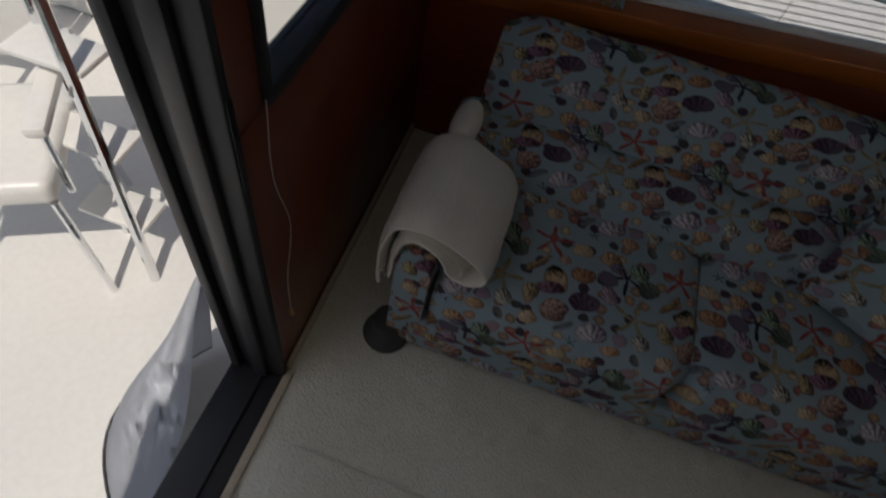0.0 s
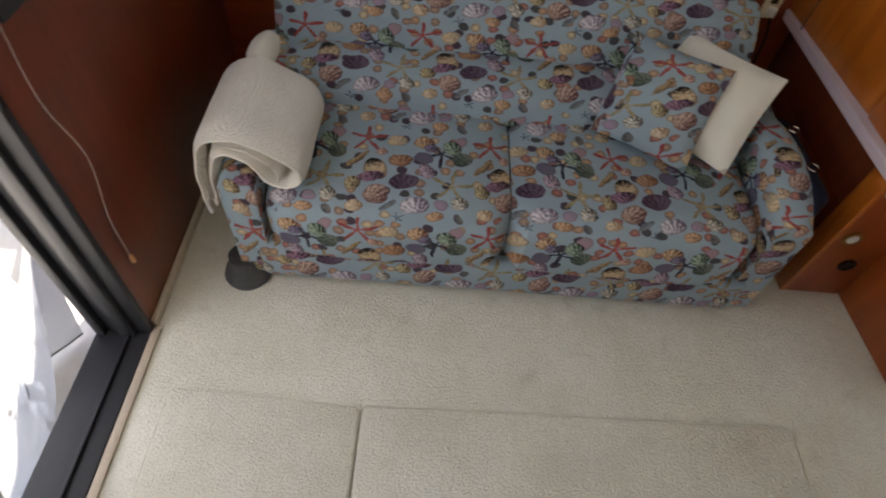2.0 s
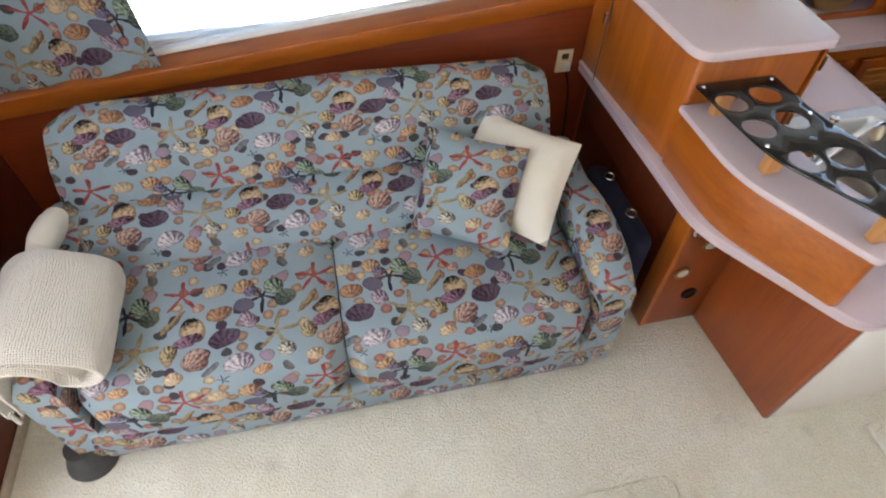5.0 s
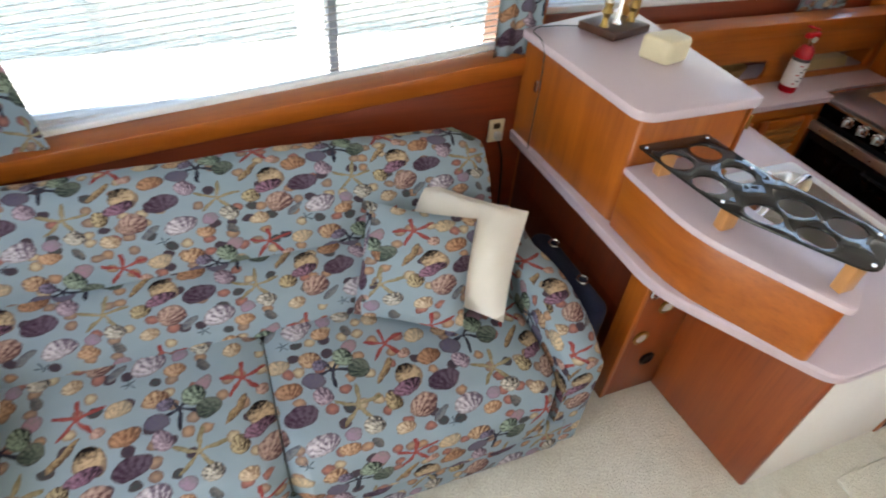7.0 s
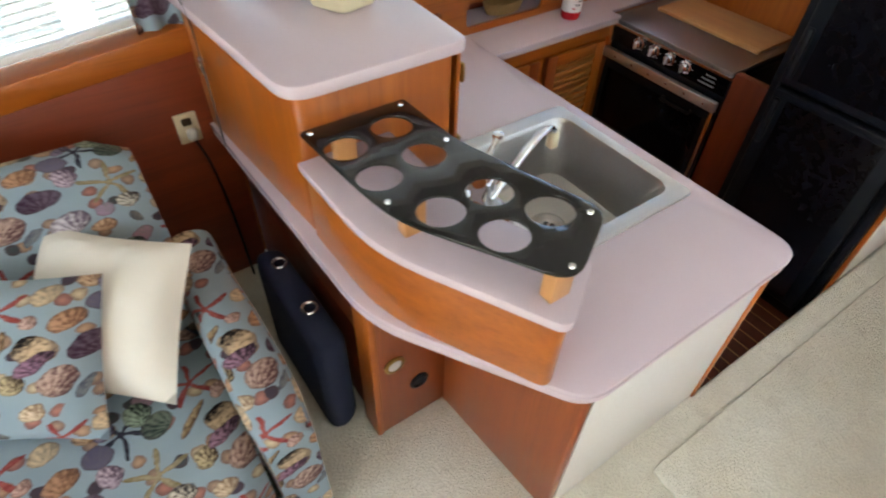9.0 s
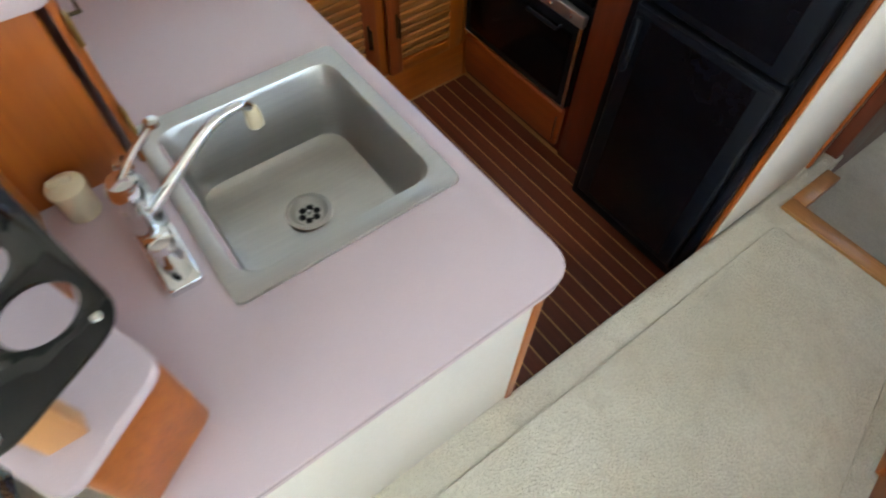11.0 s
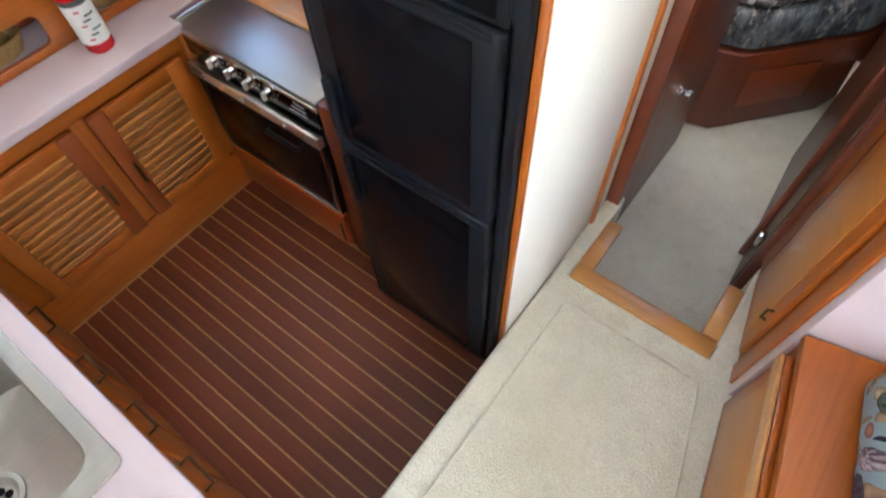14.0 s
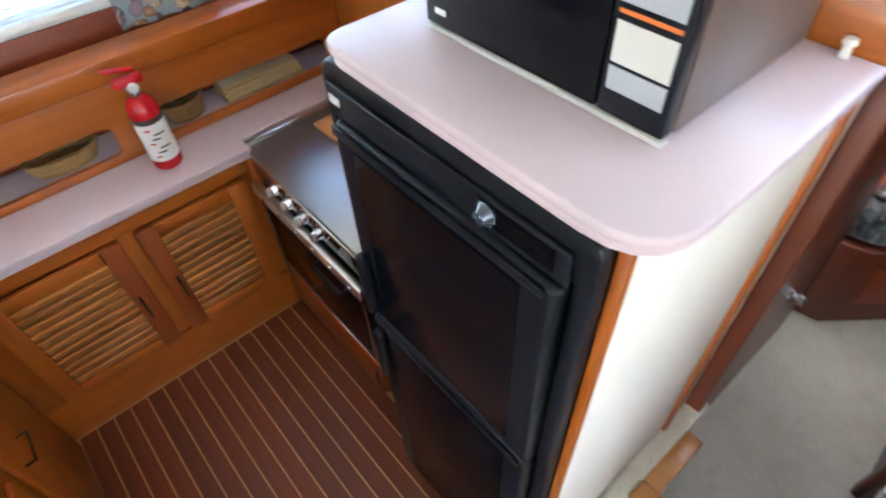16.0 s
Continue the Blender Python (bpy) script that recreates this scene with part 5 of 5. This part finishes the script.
part("kick_board", box(SX + 0.008, SX + 0.03, SY0, SY1, SOLE + 0.001, -0.022, 0.003), MAHOGANY_Z, dw)

# ---- refrigerator ----
FX, FY0, FY1 = 3.70, 0.134, 0.632
fr = thing("refrigerator", (3.95, 0.42, SOLE), "tall black two-door refrigerator with a moulded frame", "refrigerator")
part("body", box(FX + 0.03, 4.24, FY0 + 0.01, FY1 - 0.005, SOLE + 0.001, 1.12, 0.004), BLACK, fr)


def upright(points, x0, x1, radii, w, holes=()):
    """A plate facing aft: outline in y and z, thick from x0 to x1."""
    bm = slab(points, x0, x1, radii, w, holes)
    for v in bm.verts:
        v.co = (v.co.z, v.co.x, v.co.y)
    return bm


part("surround", upright(rounded([(FY0, SOLE + 0.002), (FY1, SOLE + 0.002), (FY1, 1.128), (FY0, 1.128)], [0.01, 0.01, 0.035, 0.035], 5), FX + 0.003, FX + 0.03, 0, 0.008,
                         [[Vector(p) for p in ((FY0 + 0.03, SOLE + 0.05), (FY1 - 0.03, SOLE + 0.05), (FY1 - 0.03, 1.05), (FY0 + 0.03, 1.05))]]), BLACK, fr)
part("top_rail", box(FX - 0.004, FX + 0.004, FY0 + 0.03, FY1 - 0.02, 1.046, 1.098, 0.006, 3), BLACK, fr)
for z0, z1 in ((SOLE + 0.055, 0.560), (0.572, 1.040)):
    d = part("door", box(FX - 0.012, FX + 0.025, FY0 + 0.034, FY1 - 0.03, z0, z1, 0.012, 3), BLACK, fr)
    part("door_panel", box(FX - 0.0150, FX - 0.0122, FY0 + 0.085, FY1 - 0.085, z0 + 0.03, z1 - 0.03, 0.001), BLACK_PANEL, d, "glossy black door panel")
    hz = z1 - 0.20 if z0 < 0 else z0 + 0.03
    part("door_handle", box(FX - 0.034, FX - 0.012, FY1 - 0.068, FY1 - 0.042, hz, hz + 0.17, 0.010, 3), BLACK, d)
    part("top_lip", box(FX - 0.017, FX - 0.0125, FY0 + 0.05, FY1 - 0.035, z1 - 0.02, z1 - 0.004, 0.003), BLACK, d)
for k in range(7):
    part("vent_slot", box(FX - 0.0055, FX - 0.0041, FY0 + 0.05, FY0 + 0.165, 1.058 + 0.005 * k, 1.0605 + 0.005 * k, 0), BLACK_PANEL, fr)
part("thermostat", turned([(0.016, 0), (0.0165, 0.004), (0.012, 0.009), (0.009, 0.015), (0.002, 0.016)], (FX - 0.004, 0.283, 1.074), 24, Matrix.Rotation(radians(-90), 4, "Y")), KNOB_GLASS, fr, "clear thermostat knob")
part("badge", box(FX - 0.0065, FX - 0.0041, 0.578, 0.603, 1.068, 1.082, 0.001), PLUG, fr)
side = thing("fridge_side_panel", (3.98, 0.125, 0), "white vinyl side panel with oak edging beside the refrigerator", "panel", kind="structure")
part("panel", box(3.735, 4.222, 0.116, 0.134, 0.001, 1.128, 0.001), VINYL, side)
part("edge_strip", box(3.724, 3.7345, 0.1175, 0.1335, SOLE, 1.128, 0.003), OAK, side)
part("edge_strip", box(4.2225, 4.250, 0.106, 0.134, 0.001, 1.128, 0.006), OAK, side)
ft = thing("fridge_counter", (3.95, 0.42, 1.129), "pink laminate top over the refrigerator with a rounded corner", "countertop")
part("worktop", slab([(3.696, 0.078), (4.13, 0.078), (4.13, 1.42), (4.05, 1.42), (4.05, 0.612), (3.698, 0.612)], 1.144, 1.160, [0.085, 0, 0, 0.03, 0.03, 0.04], 0.004), PINK, ft)
part("edge_band", slab([(3.700, 0.082), (4.128, 0.082), (4.128, 1.42), (4.052, 1.42), (4.052, 0.608), (3.702, 0.608)], 1.129, 1.144, [0.085, 0, 0, 0.03, 0.03, 0.04], 0.002), PINK_EDGE, ft)

mw = thing("microwave", (3.98, 0.37, 1.16), "black countertop microwave with a grey keypad", "microwave")
MX = 3.818
part("case", box(MX + 0.018, 4.105, 0.185, 0.545, 1.168, 1.43, 0.006), material("brown_enamel", (0.10, 0.07, 0.06), 0.35), mw)
part("door", box(MX, MX + 0.017, 0.27, 0.545, 1.170, 1.428, 0.004), BLACK_PANEL, mw)
part("door_trim", box(MX - 0.002, MX + 0.012, 0.185, 0.545, 1.1625, 1.1695, 0.002), PLUG, mw)
kp = part("keypad", box(MX, MX + 0.017, 0.187, 0.268, 1.170, 1.428, 0.004), BLACK, mw)
for k, (z0, z1, mm) in enumerate(((1.185, 1.21, STRIPE_GREY), (1.214, 1.255, PLUG), (1.262, 1.266, ORANGE), (1.272, 1.315, STRIPE_GREY), (1.322, 1.345, PLUG), (1.355, 1.395, BLACK_PANEL))):
    part("key_field", box(MX - 0.0016, MX - 0.0002, 0.195, 0.260, z0 + 0.015, z1 + 0.015, 0), mm, kp)
part("badge", box(MX - 0.0012, MX - 0.0002, 0.505, 0.525, 1.187, 1.195, 0), PLUG, mw)
for y in (0.21, 0.52):
    for x in (MX + 0.03, 4.08):
        part("foot", turned([(0.012, 0), (0.010, 0.0085)], (x, y, 1.1602), 12), BLACK, mw)
mw.location.y -= 0.018
for k, y in enumerate((0.125, 0.205)):
    pg = thing("corner_peg", (4.115, y, 1.16), "short white plastic peg at the counter's back edge", "peg", "pegs behind the microwave")
    part("peg", turned([(0.006, 0), (0.005, 0.014), (0.008, 0.016), (0.007, 0.023)], (4.115, y, 1.1602), 14), WHITE, pg)

# ---- companionway and starboard joinery ----
rim = thing("step_rim", (4.1, -0.16, 0), "honey oak rim round the companionway step", "trim")
part("front_bar", box(4.012, 4.072, -0.392, 0.065, -0.03, 0.010, 0.005), RIM, rim)
part("side_bar", box(4.0725, 4.275, 0.016, 0.066, -0.03, 0.010, 0.005), RIM, rim)
part("side_bar", box(4.0725, 4.275, -0.392, -0.342, -0.03, 0.010, 0.005), RIM, rim)
setting("wall_well_port", box(4.073, 4.36, 0.066, 0.117, LOWER, -0.002, 0.0), CARPET, "carpeted side of the step well")
setting("wall_well_starboard", box(4.073, 4.36, -0.47, -0.393, LOWER, -0.002, 0.0), CARPET, "carpeted side of the step well")

pd = thing("cabin_door", (4.7, 0.11, LOWER), "dark mahogany cabin door standing open along the passage", "door")
part("jamb", box(4.345, 4.40, 0.075, 0.158, LOWER, 1.24, 0.006), MAHOGANY_Z, pd)
part("leaf", box(4.405, 5.02, 0.085, 0.118, LOWER + 0.01, 1.15, 0.005), MAHOGANY_Z, pd)
kn = part("knob", turned([(0.018, 0), (0.018, 0.004), (0.007, 0.008), (0.007, 0.022), (0.015, 0.028), (0.016, 0.04), (0.004, 0.045)], (4.63, 0.085, 0.29), 20, Matrix.Rotation(radians(90), 4, "X")), CHROME, pd)
sd = thing("cabin_door", (4.7, -0.38, LOWER), "dark teak door edge with a chrome latch beside the companionway", "door")
part("leaf", moved(box(0, 0.75, -0.018, 0.018, LOWER + 0.01, 1.15, 0.004), Matrix.Translation((4.47, -0.385, 0)) @ Matrix.Rotation(0.04, 4, "Z")), WALNUT, sd)
part("stop_strip", moved(box(-0.01, 0.012, -0.03, 0.028, LOWER + 0.005, 1.15, 0.006), Matrix.Translation((4.455, -0.40, 0))), MAHOGANY_Z, sd)
part("rail", box(4.62, 4.66, -0.362, -0.34, LOWER + 0.012, 1.15, 0.006), MAHOGANY_Z, sd)
part("latch", box(4.475, 4.51, -0.365, -0.345, -0.02, 0.03, 0.006), CHROME, sd)

bunk = thing("bunk", (5.4, -0.1, LOWER), "dark wooden bunk base in the forward cabin", "bunk")
part("base", slab([(5.13, 0.155), (5.16, 0.01), (5.54, -0.32), (6.2, -0.55), (6.2, 0.155)], LOWER + 0.001, 0.10, 0.0, 0.006), MAHOGANY_Z, bunk)
part("drawer_front", slab([(5.20, -0.04), (5.43, -0.24), (5.436, -0.234), (5.206, -0.034)], -0.16, 0.02, 0, 0.004), MAHOGANY, bunk)
part("bunk_step", box(5.35, 5.6, -0.55, -0.345, -0.06, -0.04, 0.006), VINYL, bunk)
qu = thing("quilt", (5.5, -0.1, 0.1), "dark patterned quilt under a clear plastic cover on the bunk", "bedding")
bm = slab([(5.15, 0.15), (5.18, 0.0), (5.56, -0.33), (6.15, -0.5), (6.15, 0.15)], 0.101, 0.27, 0.05, 0.04, seg=4)
unwrap(part("quilt_body", bm, QUILT, qu))
part("plastic_cover", slab([(5.17, 0.145), (5.2, 0.01), (5.58, -0.32), (6.1, -0.48), (6.1, 0.145)], 0.275, 0.30, 0.05, 0.011, seg=3), FILM, qu)

A0, A1 = Vector((3.30, -0.598, 0)), Vector((4.05, -0.460, 0))
SM = Matrix.Translation(A0) @ Matrix.Rotation(math.atan2(A1.y - A0.y, A1.x - A0.x), 4, "Z")
base = thing("dinette_bench", (3.6, -0.6, 0), "honey oak dinette seat base with a panelled door", "bench")
part("carcass", moved(box(-0.75, 0.655, -0.55, -0.006, 0.001, 0.395, 0.003), SM), OAK_X, base)
part("top_rail", moved(box(-0.75, 0.655, -0.56, 0.004, 0.396, 0.425, 0.006), SM), OAK_X, base)
d = part("door", moved(box(0.19, 0.62, -0.0055, 0.014, 0.02, 0.375, 0.005), SM), OAK, base)
part("door_panel", moved(box(0.235, 0.575, 0.0145, 0.019, 0.065, 0.325, 0.003), SM), SLAT, d)
part("door_rail", moved(box(0.19, 0.62, 0.0145, 0.024, 0.333, 0.375, 0.004), SM), BIRCH, d)
part("pull", moved(tube([(0.215, 0.014, 0.16), (0.215, 0.04, 0.162), (0.215, 0.04, 0.225), (0.215, 0.014, 0.227)], 0.0045, 8), SM), BRONZE, d)
cu = thing("seat_cushion", (3.6, -0.75, 0.425), "pale blue seashell seat cushion on the dinette base", "cushion")
bm = moved(box(-0.72, 0.60, -0.54, -0.105, 0.4255, 0.53, 0.035, 4), SM)
unwrap(part("cushion_body", bm, CLOTH, cu), (0.1, 0.0))
wr = thing("hanging_locker", (4.2, -0.55, 0), "tall honey oak locker with a narrow panelled door and pink edging", "locker")
part("pink_edge", moved(box(0.658, 0.690, -0.5, 0.004, 0.001, 1.20, 0.003), SM), PINK_EDGE, wr)
part("corner_stile", moved(box(0.691, 0.752, -0.5, 0.010, 0.001, 1.22, 0.006), SM), OAK, wr)
part("carcass", moved(box(0.753, 1.15, -0.5, 0.0, 0.001, 1.22, 0.003), SM), OAK, wr)
d = part("door", moved(box(0.775, 1.04, 0.0005, 0.016, 0.04, 1.18, 0.005), SM), OAK, wr)
part("door_panel", moved(box(0.82, 0.995, 0.0165, 0.020, 0.09, 1.13, 0.002), SM), SLAT, d)
part("catch", moved(tube([(0.80, 0.016, 0.20), (0.80, 0.03, 0.205), (0.80, 0.03, 0.245), (0.80, 0.016, 0.25)], 0.004, 8), SM), BRONZE, d)
part("jamb", box(4.35, 4.41, -0.50, -0.40, 0.001, 1.24, 0.006), MAHOGANY_Z, wr)

# ---- carpet seams and sole planks ----
seam = thing("floor_runner", (1.3, -0.55, 0), "cream carpet runner laid over the saloon carpet", "carpet", kind="structure")
part("runner", slab([(0.66, 0.003), (1.93, 0.02), (1.93, -1.5), (0.66, -1.5)], 0.0005, 0.013, 0.02, 0.009), CARPET, seam)
seam = thing("floor_runner", (0.35, -0.55, 0), "cream carpet piece by the door", "carpet", kind="structure")
part("runner", slab([(0.115, 0.02), (0.655, 0.0), (0.655, -1.5), (0.09, -1.5)], 0.0005, 0.009, 0.02, 0.006), CARPET, seam)
seam = thing("floor_runner", (3.3, -0.2, 0), "cream carpet runner along the passage", "carpet", kind="structure")
part("runner", slab([(3.02, -0.55), (3.30, -0.555), (3.93, -0.40), (3.93, 0.03), (2.62, 0.03), (2.62, -0.55)], 0.0005, 0.011, 0.02, 0.008), CARPET, seam)

PITCH = 0.0575
plank = None
for i in range(15):
    x = 2.925 + PITCH * i
    if plank is None:
        plank = part("plank", box(x, x + PITCH - 0.0050, 0.10, 1.388, SOLE - 0.006, SOLE, 0.0012, 1), TEAK, sole)
    else:
        o = new("plank", plank.data)
        o.parent, o.location = sole, (PITCH * i, 0, 0)
